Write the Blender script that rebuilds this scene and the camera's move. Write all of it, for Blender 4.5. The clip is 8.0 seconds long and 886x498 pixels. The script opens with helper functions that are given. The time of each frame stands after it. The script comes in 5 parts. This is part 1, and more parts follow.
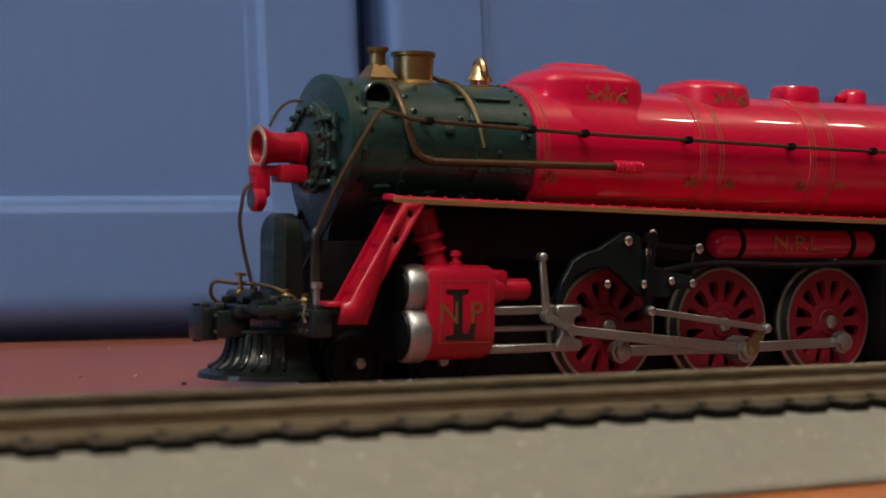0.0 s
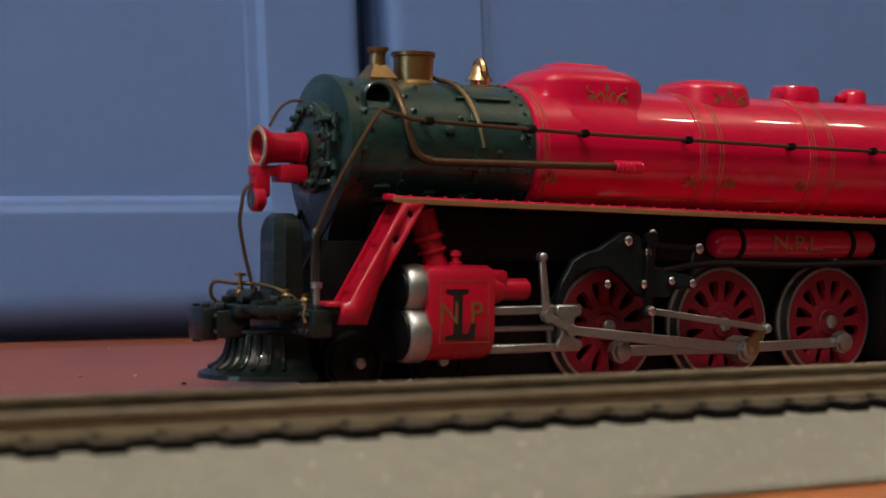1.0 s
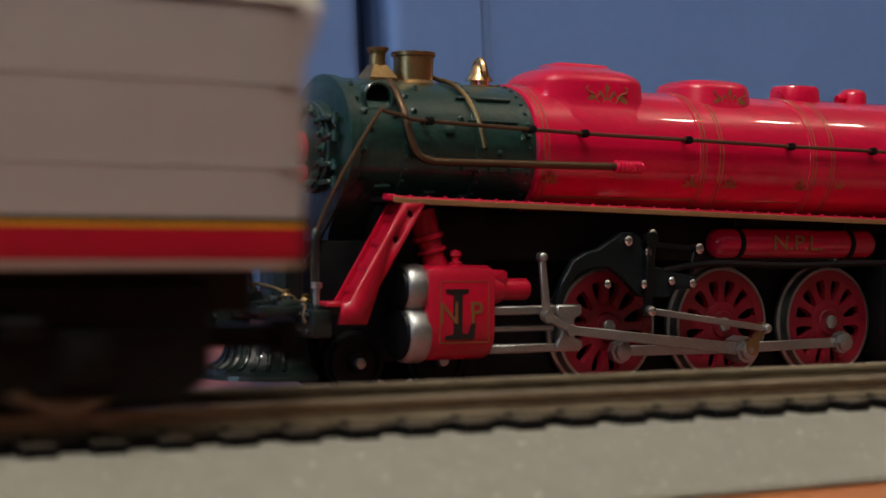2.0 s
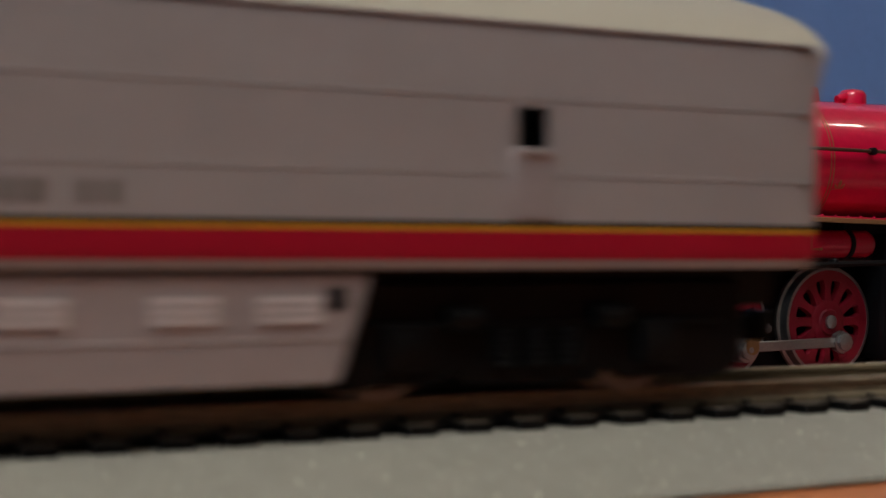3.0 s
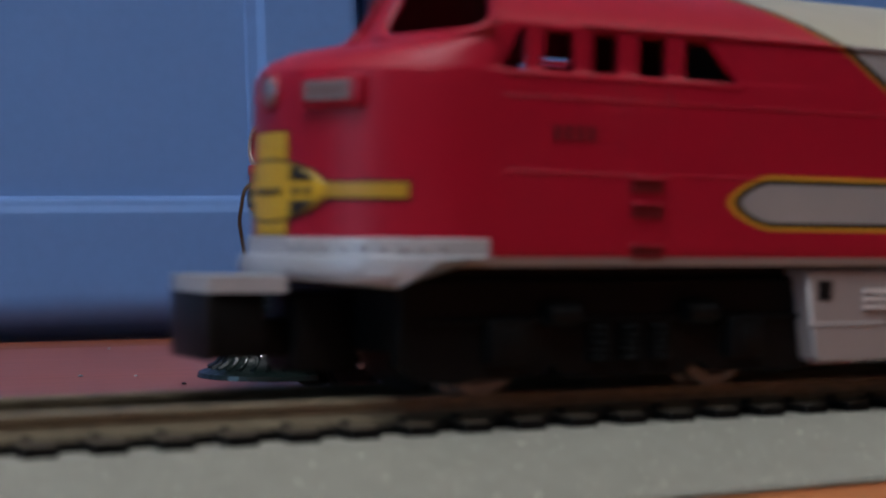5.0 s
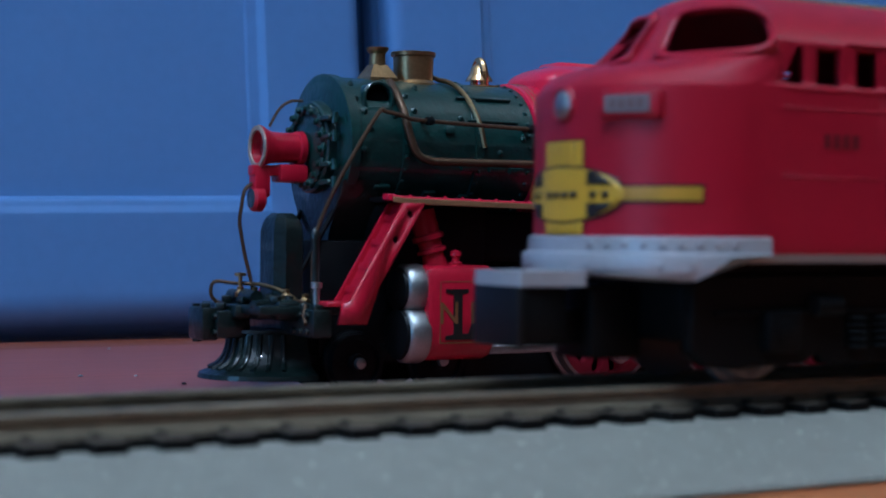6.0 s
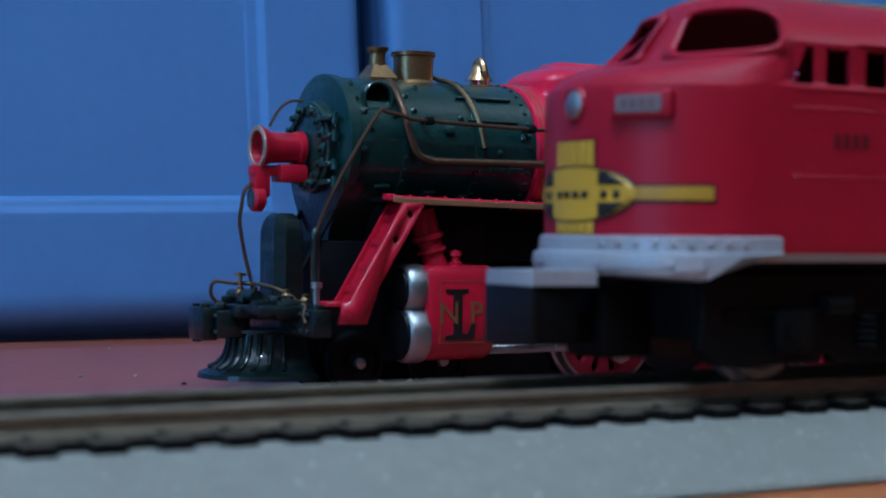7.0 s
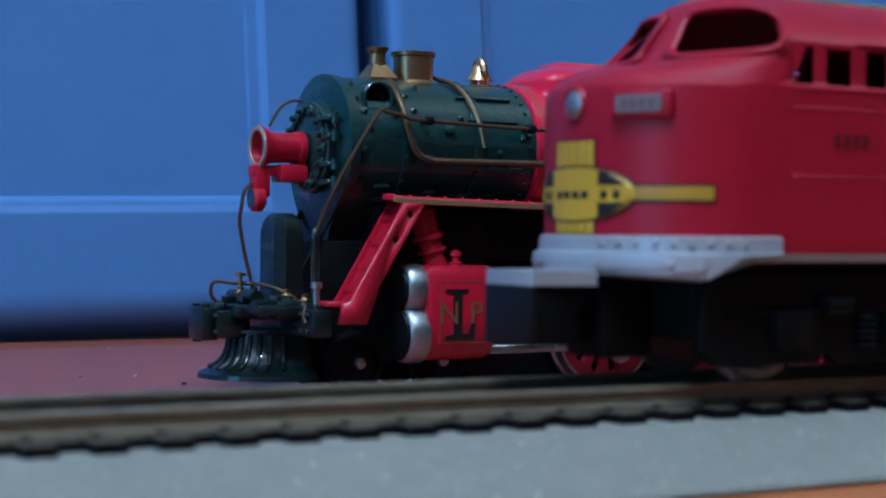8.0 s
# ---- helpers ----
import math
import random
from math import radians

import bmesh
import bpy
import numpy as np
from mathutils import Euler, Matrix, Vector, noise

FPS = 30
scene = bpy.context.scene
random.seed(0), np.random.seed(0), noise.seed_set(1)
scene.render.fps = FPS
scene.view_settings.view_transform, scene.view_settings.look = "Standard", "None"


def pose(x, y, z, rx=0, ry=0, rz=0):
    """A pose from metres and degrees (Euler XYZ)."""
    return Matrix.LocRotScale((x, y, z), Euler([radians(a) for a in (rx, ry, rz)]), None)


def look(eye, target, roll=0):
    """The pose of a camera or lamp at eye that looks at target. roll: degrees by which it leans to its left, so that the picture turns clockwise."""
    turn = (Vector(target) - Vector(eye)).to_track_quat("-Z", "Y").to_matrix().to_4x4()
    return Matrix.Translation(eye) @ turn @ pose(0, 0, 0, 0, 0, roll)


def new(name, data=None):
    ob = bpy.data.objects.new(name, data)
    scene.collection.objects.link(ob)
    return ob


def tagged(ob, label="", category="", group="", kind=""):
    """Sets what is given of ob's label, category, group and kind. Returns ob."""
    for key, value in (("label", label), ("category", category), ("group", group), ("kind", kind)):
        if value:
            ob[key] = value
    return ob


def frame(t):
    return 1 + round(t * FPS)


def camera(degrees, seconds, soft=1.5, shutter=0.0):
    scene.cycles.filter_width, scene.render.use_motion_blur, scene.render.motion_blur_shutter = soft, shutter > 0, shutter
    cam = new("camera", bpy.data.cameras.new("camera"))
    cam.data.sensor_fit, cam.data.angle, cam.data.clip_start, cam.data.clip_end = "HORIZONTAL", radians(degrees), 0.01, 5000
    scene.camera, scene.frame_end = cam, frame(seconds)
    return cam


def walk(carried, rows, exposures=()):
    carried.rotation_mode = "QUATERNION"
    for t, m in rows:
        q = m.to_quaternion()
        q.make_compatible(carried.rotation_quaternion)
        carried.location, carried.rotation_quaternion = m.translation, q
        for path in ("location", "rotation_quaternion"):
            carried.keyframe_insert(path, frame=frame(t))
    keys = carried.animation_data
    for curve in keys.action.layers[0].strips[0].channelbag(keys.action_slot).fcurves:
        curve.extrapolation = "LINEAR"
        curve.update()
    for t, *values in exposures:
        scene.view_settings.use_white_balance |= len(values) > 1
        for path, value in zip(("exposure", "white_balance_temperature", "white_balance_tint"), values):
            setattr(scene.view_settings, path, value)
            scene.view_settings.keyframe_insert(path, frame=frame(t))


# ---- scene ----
cam = camera(29.3, 8.0, 1.5, 0.85)
EYE = (0.0, -0.1702, 0.0273)
VIEW = look(EYE, (EYE[0] + 0.49643, EYE[1] + 0.86807, EYE[2] - 0.00925), 0.57)
cam.data.dof.use_dof, cam.data.dof.focus_distance, cam.data.dof.aperture_fstop = True, 0.325, 34
walk(cam, [(0.0, VIEW), (8.0, VIEW)],
     [(0.0, -0.02, 6650, 10), (1.2, -0.02, 6650, 10), (2.3, -0.08, 6150, 10), (3.2, -0.26, 5850, 10),
      (4.3, -0.25, 5700, 10), (5.2, -0.28, 5100, 8), (6.2, -0.2, 4100, 2), (6.6, -0.17, 4080, 1), (7.5, -0.1, 4080, 1), (8.0, 0.03, 4080, 1)])

# ---- world and lamps ----
world = bpy.data.worlds.new("world")
scene.world = world
world.use_nodes = True
world.node_tree.nodes["Background"].inputs[0].default_value = (0.75, 0.85, 1.0, 1)
world.node_tree.nodes["Background"].inputs[1].default_value = 0.03


def bulb(name, radius, watts, colour, at):
    data = bpy.data.lights.new(name, "POINT")
    data.shadow_soft_size, data.energy, data.color = radius, watts, colour
    new(name, data).matrix_world = pose(*at)


WARM = (1.0, 0.92, 0.82)
for k in range(5):
    bulb("chandelier_bulb", 0.042, 9.9, WARM, (-0.4 + 0.25 * math.cos(k * 1.2566), -0.5 + 0.25 * math.sin(k * 1.2566), 1.26))
for at_x, at_y in ((1.285, -0.44), (1.4, -0.3), (1.51, -0.3)):
    bulb("ceiling_lamp", 0.022, 2.4, (1.0, 0.84, 0.64), (at_x, at_y, 1.38))

# evening sky light in the side window's opening
sky_light = bpy.data.lights.new("window_light", "AREA")
sky_light.shape, sky_light.size, sky_light.size_y, sky_light.energy, sky_light.color = "RECTANGLE", 1.1, 1.2, 11.0, (0.5, 0.76, 1.0)
new("window_light", sky_light).matrix_world = look((-2.62, -0.6, 0.6), (0.2, -0.6, 0.6))

# ---- helpers of the scene; lengths below are in millimetres ----
MM = 0.001


def rgb(h):
    """Linear colour from a hex string of the surface's own colour."""
    v = [int(h[i:i + 2], 16) / 255 for i in (0, 2, 4)]
    return tuple(c / 12.92 if c <= 0.04045 else ((c + 0.055) / 1.055) ** 2.4 for c in v) + (1,)


def mat(name, colour, rough=0.5, metal=0.0, coat=0.0, vary=0.12, size=400.0, bump=0.15, dirt=None, stretch=(1, 1, 1), spec=0.5, wobble=0.0):
    m = bpy.data.materials.new(name)
    m.use_nodes = True
    n, l = m.node_tree.nodes, m.node_tree.links
    b = n["Principled BSDF"]
    b.inputs["Roughness"].default_value, b.inputs["Metallic"].default_value = rough, metal
    b.inputs["Specular IOR Level"].default_value = spec
    b.inputs["Coat Weight"].default_value, b.inputs["Coat Roughness"].default_value = coat, 0.035
    co = n.new("ShaderNodeTexCoord")
    mp = n.new("ShaderNodeMapping")
    mp.inputs["Scale"].default_value = stretch
    l.new(co.outputs["Object"], mp.inputs[0])
    fine, broad = n.new("ShaderNodeTexNoise"), n.new("ShaderNodeTexNoise")
    for t, s in ((fine, size * 5), (broad, size * 0.35)):
        t.inputs["Scale"].default_value, t.inputs["Detail"].default_value = s, 5
        l.new(mp.outputs[0], t.inputs["Vector"])
    both = n.new("ShaderNodeMath")
    both.operation = "ADD"
    l.new(fine.outputs[0], both.inputs[0]), l.new(broad.outputs[0], both.inputs[1])
    rng = n.new("ShaderNodeMapRange")
    rng.inputs[1].default_value, rng.inputs[2].default_value = 0.6, 1.4
    rng.inputs[3].default_value, rng.inputs[4].default_value = 0, 1
    l.new(both.outputs[0], rng.inputs[0])
    mix = n.new("ShaderNodeMix")
    mix.data_type = "RGBA"
    lo = dirt or tuple(c * (1 - vary) for c in colour[:3]) + (1,)
    hi = tuple(min(1, c * (1 + vary)) for c in colour[:3]) + (1,)
    mix.inputs[6].default_value, mix.inputs[7].default_value = lo, hi
    l.new(rng.outputs[0], mix.inputs[0])
    l.new(mix.outputs[2], b.inputs["Base Color"])
    rr = n.new("ShaderNodeMapRange")
    rr.inputs[3].default_value, rr.inputs[4].default_value = max(0.03, rough - 0.1), min(1, rough + 0.1)
    l.new(broad.outputs[0], rr.inputs[0]), l.new(rr.outputs[0], b.inputs["Roughness"])
    if bump:
        bp = n.new("ShaderNodeBump")
        bp.inputs["Strength"].default_value, bp.inputs["Distance"].default_value = bump, 0.0002
        l.new(fine.outputs[0], bp.inputs["Height"]), l.new(bp.outputs[0], b.inputs["Normal"])
    if wobble:
        wv, wb = n.new("ShaderNodeTexNoise"), n.new("ShaderNodeBump")
        wv.inputs["Scale"].default_value, wv.inputs["Detail"].default_value = 260, 2
        l.new(mp.outputs[0], wv.inputs["Vector"])
        wb.inputs["Strength"].default_value, wb.inputs["Distance"].default_value = wobble, 0.0015
        l.new(wv.outputs[0], wb.inputs["Height"])
        if bump:
            l.new(bp.outputs[0], wb.inputs["Normal"])
        l.new(wb.outputs[0], b.inputs["Normal"])
    return m


def dust_sheen_on_top(m, colour):
    """Settled dust and the sheen of grazing light, painted on faces that look up."""
    n, l = m.node_tree.nodes, m.node_tree.links
    b = n["Principled BSDF"]
    under = b.inputs["Base Color"].links[0].from_socket
    geo, sep, rng, mix = n.new("ShaderNodeNewGeometry"), n.new("ShaderNodeSeparateXYZ"), n.new("ShaderNodeMapRange"), n.new("ShaderNodeMix")
    l.new(geo.outputs["True Normal"], sep.inputs[0])
    rng.inputs[1].default_value, rng.inputs[2].default_value, rng.inputs[4].default_value = 0.85, 0.97, 0.6
    l.new(sep.outputs[2], rng.inputs[0])
    mix.data_type = "RGBA"
    l.new(rng.outputs[0], mix.inputs[0]), l.new(under, mix.inputs[6])
    mix.inputs[7].default_value = colour
    l.new(mix.outputs[2], b.inputs["Base Color"])


def add_flecks(m):
    """Small pale grains in a speckled plastic, their glints painted into the colour."""
    n, l = m.node_tree.nodes, m.node_tree.links
    b = n["Principled BSDF"]
    under = b.inputs["Base Color"].links[0].from_socket
    co, vo, rng, mix = n.new("ShaderNodeTexCoord"), n.new("ShaderNodeTexNoise"), n.new("ShaderNodeMapRange"), n.new("ShaderNodeMix")
    l.new(co.outputs["Object"], vo.inputs["Vector"])
    vo.inputs["Scale"].default_value, vo.inputs["Detail"].default_value = 1900, 1
    rng.inputs[1].default_value, rng.inputs[2].default_value = 0.7, 0.76
    l.new(vo.outputs[0], rng.inputs[0])
    mix.data_type = "RGBA"
    l.new(rng.outputs[0], mix.inputs[0]), l.new(under, mix.inputs[6])
    mix.inputs[7].default_value = rgb("e8e0c0")
    l.new(mix.outputs[2], b.inputs["Base Color"])


RED = mat("red_enamel", rgb("c60b3a"), 0.3, coat=1.0, vary=0.08, size=150, bump=0.04, wobble=0.07, spec=0.12)
# duller red for castings, darkened to carry the shade on upright faces
RED_CAST_SHADED = mat("red_painted_casting", rgb("ac0a2a"), 0.36, coat=0.35, vary=0.1, size=220, bump=0.15, wobble=0.15, spec=0.3)
RED_MATT = mat("red_paint", rgb("7e0a22"), 0.45, vary=0.1, size=200, bump=0.05)
GREEN = mat("dark_green_enamel", rgb("163530"), 0.4, coat=0.6, vary=0.4, size=260, bump=0.5, wobble=0.12, spec=0.4)
CAST = mat("blackish_green_casting", rgb("071613"), 0.42, coat=0.5, vary=0.4, size=260, bump=0.6, wobble=0.35, spec=0.4)
# bracket enamel with the shade under the running board put into its colour
GEAR_SHADED = mat("dark_gear_enamel", rgb("081114"), 0.5, vary=0.3, size=260, bump=0.3, spec=0.25)
GOLD = mat("gold_paint", rgb("94704a"), 0.42, 0.3, vary=0.15)
BRASS = mat("worn_brass", rgb("a48a60"), 0.36, 1.0, vary=0.25, size=300)
COPPER = mat("brown_wire", rgb("5e4a36"), 0.45, 0.7, vary=0.2)
STEEL = mat("dull_steel", rgb("a8aaa8"), 0.43, 1.0, vary=0.15)
CHROME = mat("bright_steel", rgb("d8d8d8"), 0.18, 1.0, vary=0.06, bump=0.03)
BLACK = mat("black_paint", rgb("0a0b0d"), 0.5, vary=0.3, bump=0.1, spec=0.2)
PLASTIC = mat("black_plastic", rgb("090909"), 0.55, vary=0.25, bump=0.15, spec=0.14)
GLASS_DARK = mat("dark_lens", rgb("3a4048"), 0.1, vary=0.05, bump=0)
SILVER = mat("silver_plastic", rgb("9c9694"), 0.42, 0.25, vary=0.06, bump=0.08)
SILVER_PALE = mat("pale_silver_paint", rgb("acacae"), 0.36, 0.25, vary=0.12, size=250, bump=0.15)
YELLOW = mat("yellow_print", rgb("cca412"), 0.4, vary=0.08, bump=0)
INK = mat("black_print", rgb("181410"), 0.5, vary=0.1, bump=0)
RAIL = mat("tarnished_brass_rail", rgb("9a8e74"), 0.5, 0.45, vary=0.2, size=300, dirt=rgb("584e42"), stretch=(0.2, 1, 1))
TIE = mat("black_tie_plastic", rgb("0c0b0a"), 0.6, vary=0.3, bump=0.3, spec=0.15)
dust_sheen_on_top(TIE, rgb("6a5f4e"))
WHEEL = mat("dark_wheel_steel", rgb("8a867f"), 0.45, 0.5, vary=0.2)
BED = mat("grey_roadbed_plastic", rgb("8a887c"), 0.6, vary=0.14, size=900, bump=0.6, spec=0.3)
add_flecks(BED)
BLUE = mat("blue_cabinet_paint", rgb("6686bd"), 0.38, vary=0.05, size=60, bump=0.12)
WOOD_EDGE = mat("worn_wood_edge", rgb("7a3f26"), 0.5, vary=0.25, size=60, bump=0.1, stretch=(0.15, 1, 1))
WOOD_RED = mat("red_brown_wood", rgb("854a42"), 0.5, vary=0.25, size=60, bump=0.1, stretch=(0.15, 1, 1))
WOOD_ORANGE = mat("orange_wood", rgb("b06a38"), 0.45, vary=0.2, size=60, bump=0.1, stretch=(0.15, 1, 1))
WALL = mat("room_paint", rgb("6e665e"), 0.8, vary=0.05, size=8, bump=0.1)
CEILING = mat("ceiling_paint", rgb("e4e2dc"), 0.85, vary=0.03, size=8, bump=0.1)


def part(name, bm, material, parent=None, label="", at=None, smooth=40, flat=False):
    """Links a bmesh drawn in millimetres as one object."""
    bmesh.ops.scale(bm, vec=(MM, MM, MM), verts=bm.verts)
    bmesh.ops.recalc_face_normals(bm, faces=bm.faces)
    me = bpy.data.meshes.new(name)
    bm.to_mesh(me)
    bm.free()
    me.materials.append(material)
    me.shade_smooth()
    me.set_sharp_from_angle(angle=radians(smooth))
    ob = link(name, me, parent, label, at)
    if flat:
        ob.modifiers.new("flat faces", "WEIGHTED_NORMAL").keep_sharp = True
    return ob


def link(name, me, parent=None, label="", at=None):
    ob = new(name, me)
    if parent:
        ob.parent = parent
    if at is not None:
        ob.matrix_basis = at
    if label:
        tagged(ob, label)
    return ob


def mm(x, y, z, rx=0, ry=0, rz=0):
    return pose(x * MM, y * MM, z * MM, rx, ry, rz)


def box(bm, x0, x1, y0, y1, z0, z1, bevel=0.0, seg=2):
    made = bmesh.ops.create_cube(bm, size=1)["verts"]
    for v in made:
        v.co = Vector((x0 + (v.co.x + 0.5) * (x1 - x0), y0 + (v.co.y + 0.5) * (y1 - y0), z0 + (v.co.z + 0.5) * (z1 - z0)))
    if bevel:
        edges = list({e for v in made for e in v.link_edges})
        bmesh.ops.bevel(bm, geom=edges, offset=bevel, segments=seg, profile=0.5, affect="EDGES")
    return bm


def frame_of(way):
    w = Vector(way).normalized()
    a = Vector((0, 0, 1)) if abs(w.z) < 0.9 else Vector((1, 0, 0))
    u = a.cross(w).normalized()
    return u, w.cross(u), w


def lathe(bm, origin, way, profile, seg=32, cap=True):
    """Rings of (distance along way, radius) round the axis; closed where the radius is zero or at open ends."""
    u, v, w = frame_of(way)
    o, rings = Vector(origin), []
    for d, r in profile:
        rings.append([bm.verts.new(o + w * d + (u * math.cos(a) + v * math.sin(a)) * max(r, 0.001))
                      for a in (2 * math.pi * k / seg for k in range(seg))])
    for p, q in zip(rings, rings[1:]):
        for k in range(seg):
            bm.faces.new((p[k], p[(k + 1) % seg], q[(k + 1) % seg], q[k]))
    if cap:
        bm.faces.new(rings[0][::-1]), bm.faces.new(rings[-1])
    return bm


def rod(bm, a, b, r, seg=12, r2=None):
    way = Vector(b) - Vector(a)
    return lathe(bm, a, way, [(0, r), (way.length, r if r2 is None else r2)], seg)


def smooth_line(points, n=5):
    """Catmull-Rom through the points."""
    p = [Vector(q) for q in points]
    p = [p[0] * 2 - p[1]] + p + [p[-1] * 2 - p[-2]]
    out = []
    for i in range(1, len(p) - 2):
        for k in range(n):
            t = k / n
            out.append(0.5 * (2 * p[i] + (p[i + 1] - p[i - 1]) * t + (2 * p[i - 1] - 5 * p[i] + 4 * p[i + 1] - p[i + 2]) * t * t
                              + (3 * p[i] - p[i - 1] - 3 * p[i + 1] + p[i + 2]) * t ** 3))
    return out + [p[-2]]


def tube(bm, points, r, seg=8, bend=4):
    pts = smooth_line(points, bend) if bend else [Vector(q) for q in points]
    u = frame_of(pts[1] - pts[0])[0]
    rings = []
    for i, q in enumerate(pts):
        w = (pts[min(i + 1, len(pts) - 1)] - pts[max(i - 1, 0)]).normalized()
        u = (u - w * u.dot(w)).normalized()
        v = w.cross(u)
        rings.append([bm.verts.new(q + (u * math.cos(a) + v * math.sin(a)) * r) for a in (2 * math.pi * k / seg for k in range(seg))])
    for p, q in zip(rings, rings[1:]):
        for k in range(seg):
            bm.faces.new((p[k], p[(k + 1) % seg], q[(k + 1) % seg], q[k]))
    bm.faces.new(rings[0][::-1]), bm.faces.new(rings[-1])
    return bm


def plate(bm, outline, y0, y1, bevel=0.0):
    """An outline in x and z, thick from y0 to y1."""
    front = bm.faces.new([bm.verts.new((x, y0, z)) for x, z in outline])
    grown = bmesh.ops.extrude_face_region(bm, geom=[front])["geom"]
    for g in grown:
        if isinstance(g, bmesh.types.BMVert):
            g.co.y = y1
    if bevel:
        bmesh.ops.bevel(bm, geom=list(bm.edges), offset=bevel, segments=1, profile=0.5, affect="EDGES")
    return bm


def slab(bm, outline, z0, z1):
    """An outline in x and y, thick from z0 to z1."""
    front = bm.faces.new([bm.verts.new((x, y, z0)) for x, y in outline])
    for g in bmesh.ops.extrude_face_region(bm, geom=[front])["geom"]:
        if isinstance(g, bmesh.types.BMVert):
            g.co.z = z1
    return bm


def B():
    return bmesh.new()


def thing(name, label, category, m, group=""):
    return tagged(new(name), label, category, group) if m is None else at_pose(tagged(new(name), label, category, group), m)


def at_pose(ob, m):
    ob.matrix_basis = m
    return ob


def lettering(text, size, material, parent, m, name="lettering", label=""):
    cu = bpy.data.curves.new(name, "FONT")
    cu.body, cu.size, cu.extrude, cu.align_x, cu.align_y = text, size * MM, 0.00008, "CENTER", "CENTER"
    cu.offset = size * MM * 0.008
    tmp = bpy.data.objects.new("tmp", cu)
    me = bpy.data.meshes.new_from_object(tmp)
    bpy.data.objects.remove(tmp)
    me.materials.clear()
    me.materials.append(material)
    return link(name, me, parent, label, m)


# ---- room ----
def setting(name, bm, material, label, category):
    return tagged(part(name, bm, material), label, category, kind="structure")


setting("floor", box(B(), -2600, 2800, -2950, 900, -770, -750), WOOD_ORANGE, "plain wooden room floor below the table", "floor")
setting("ceiling", box(B(), -2600, 2800, -2950, 900, 1650, 1690), CEILING, "plain white room ceiling", "ceiling")
setting("wall_south", box(B(), -2600, 2800, -3000, -2950, -750, 1650), WALL, "plain grey-brown wall behind the camera", "wall")
setting("wall_north", box(B(), -2600, 2800, 900, 950, -750, 1650), WALL, "plain grey-brown wall behind the cabinet", "wall")
west = B()
for y0, y1, z0, z1 in ((-2950, -1160, -750, 1650), (-40, 900, -750, 1650), (-1160, -40, -750, -10), (-1160, -40, 1210, 1650)):
    box(west, -2650, -2600, y0, y1, z0, z1)
setting("wall_west", west, WALL, "plain grey-brown side wall with a window opening", "wall")
casing = B()
for y0, y1, z0, z1 in ((-1160, -1110, -10, 1210), (-90, -40, -10, 1210), (-1110, -90, -10, 40), (-1110, -90, 1160, 1210)):
    box(casing, -2660, -2590, y0, y1, z0, z1, 4)
setting("window_1", casing, CEILING, "white painted window frame in the side wall", "window")
setting("wall_east", box(B(), 2800, 2850, -2950, 900, -750, 1650), WALL, "plain grey-brown side wall", "wall")


def build_table():
    t = thing("table", "wooden table top, red-brown at the back, orange along the front edge", "table", mm(0, 0, 0))
    part("tabletop", box(B(), -600, 900, -20, 214, -24, 0, 0.6), WOOD_RED, t, "red-brown varnished boards", flat=True)
    part("front_board", box(B(), -600, 900, -80, -20.4, -24, -0.4, 1.5), WOOD_ORANGE, t, "orange wooden board", flat=True)
    # unseen board, added in darker wood to cut orange bounce light
    part("near_board", box(B(), -600, 900, -430, -80.6, -24, -0.4, 1.5), WOOD_RED, t, "red-brown varnished boards", flat=True)
    part("back_edge", box(B(), -600, 900, 214.1, 236, -24, 0, 0.6), WOOD_EDGE, t, "worn orange back edge", flat=True)
    for x in (-560, 840):
        for y in (-400, 190):
            part("leg", box(B(), x, x + 40, y, y + 30, -750, -24, 2), WOOD_RED, t)
    return t


build_table()


def rounded_foot(bm, r=11.0, top=13.5):
    """Rolls the front face back towards the bottom edge."""
    for z in (3, 4, 5.5, 7, 9, 11, top):
        bmesh.ops.bisect_plane(bm, geom=bm.verts[:] + bm.edges[:] + bm.faces[:], plane_co=(0, 0, z), plane_no=(0, 0, 1))
    for v in bm.verts:
        if v.co.z < top:
            d = min(r, (top - v.co.z) * r / (top - 2.0))
            v.co.y += (r - math.sqrt(max(0.0, r * r - d * d))) * max(0.0, 1 - v.co.y / 11.5)
    return bm


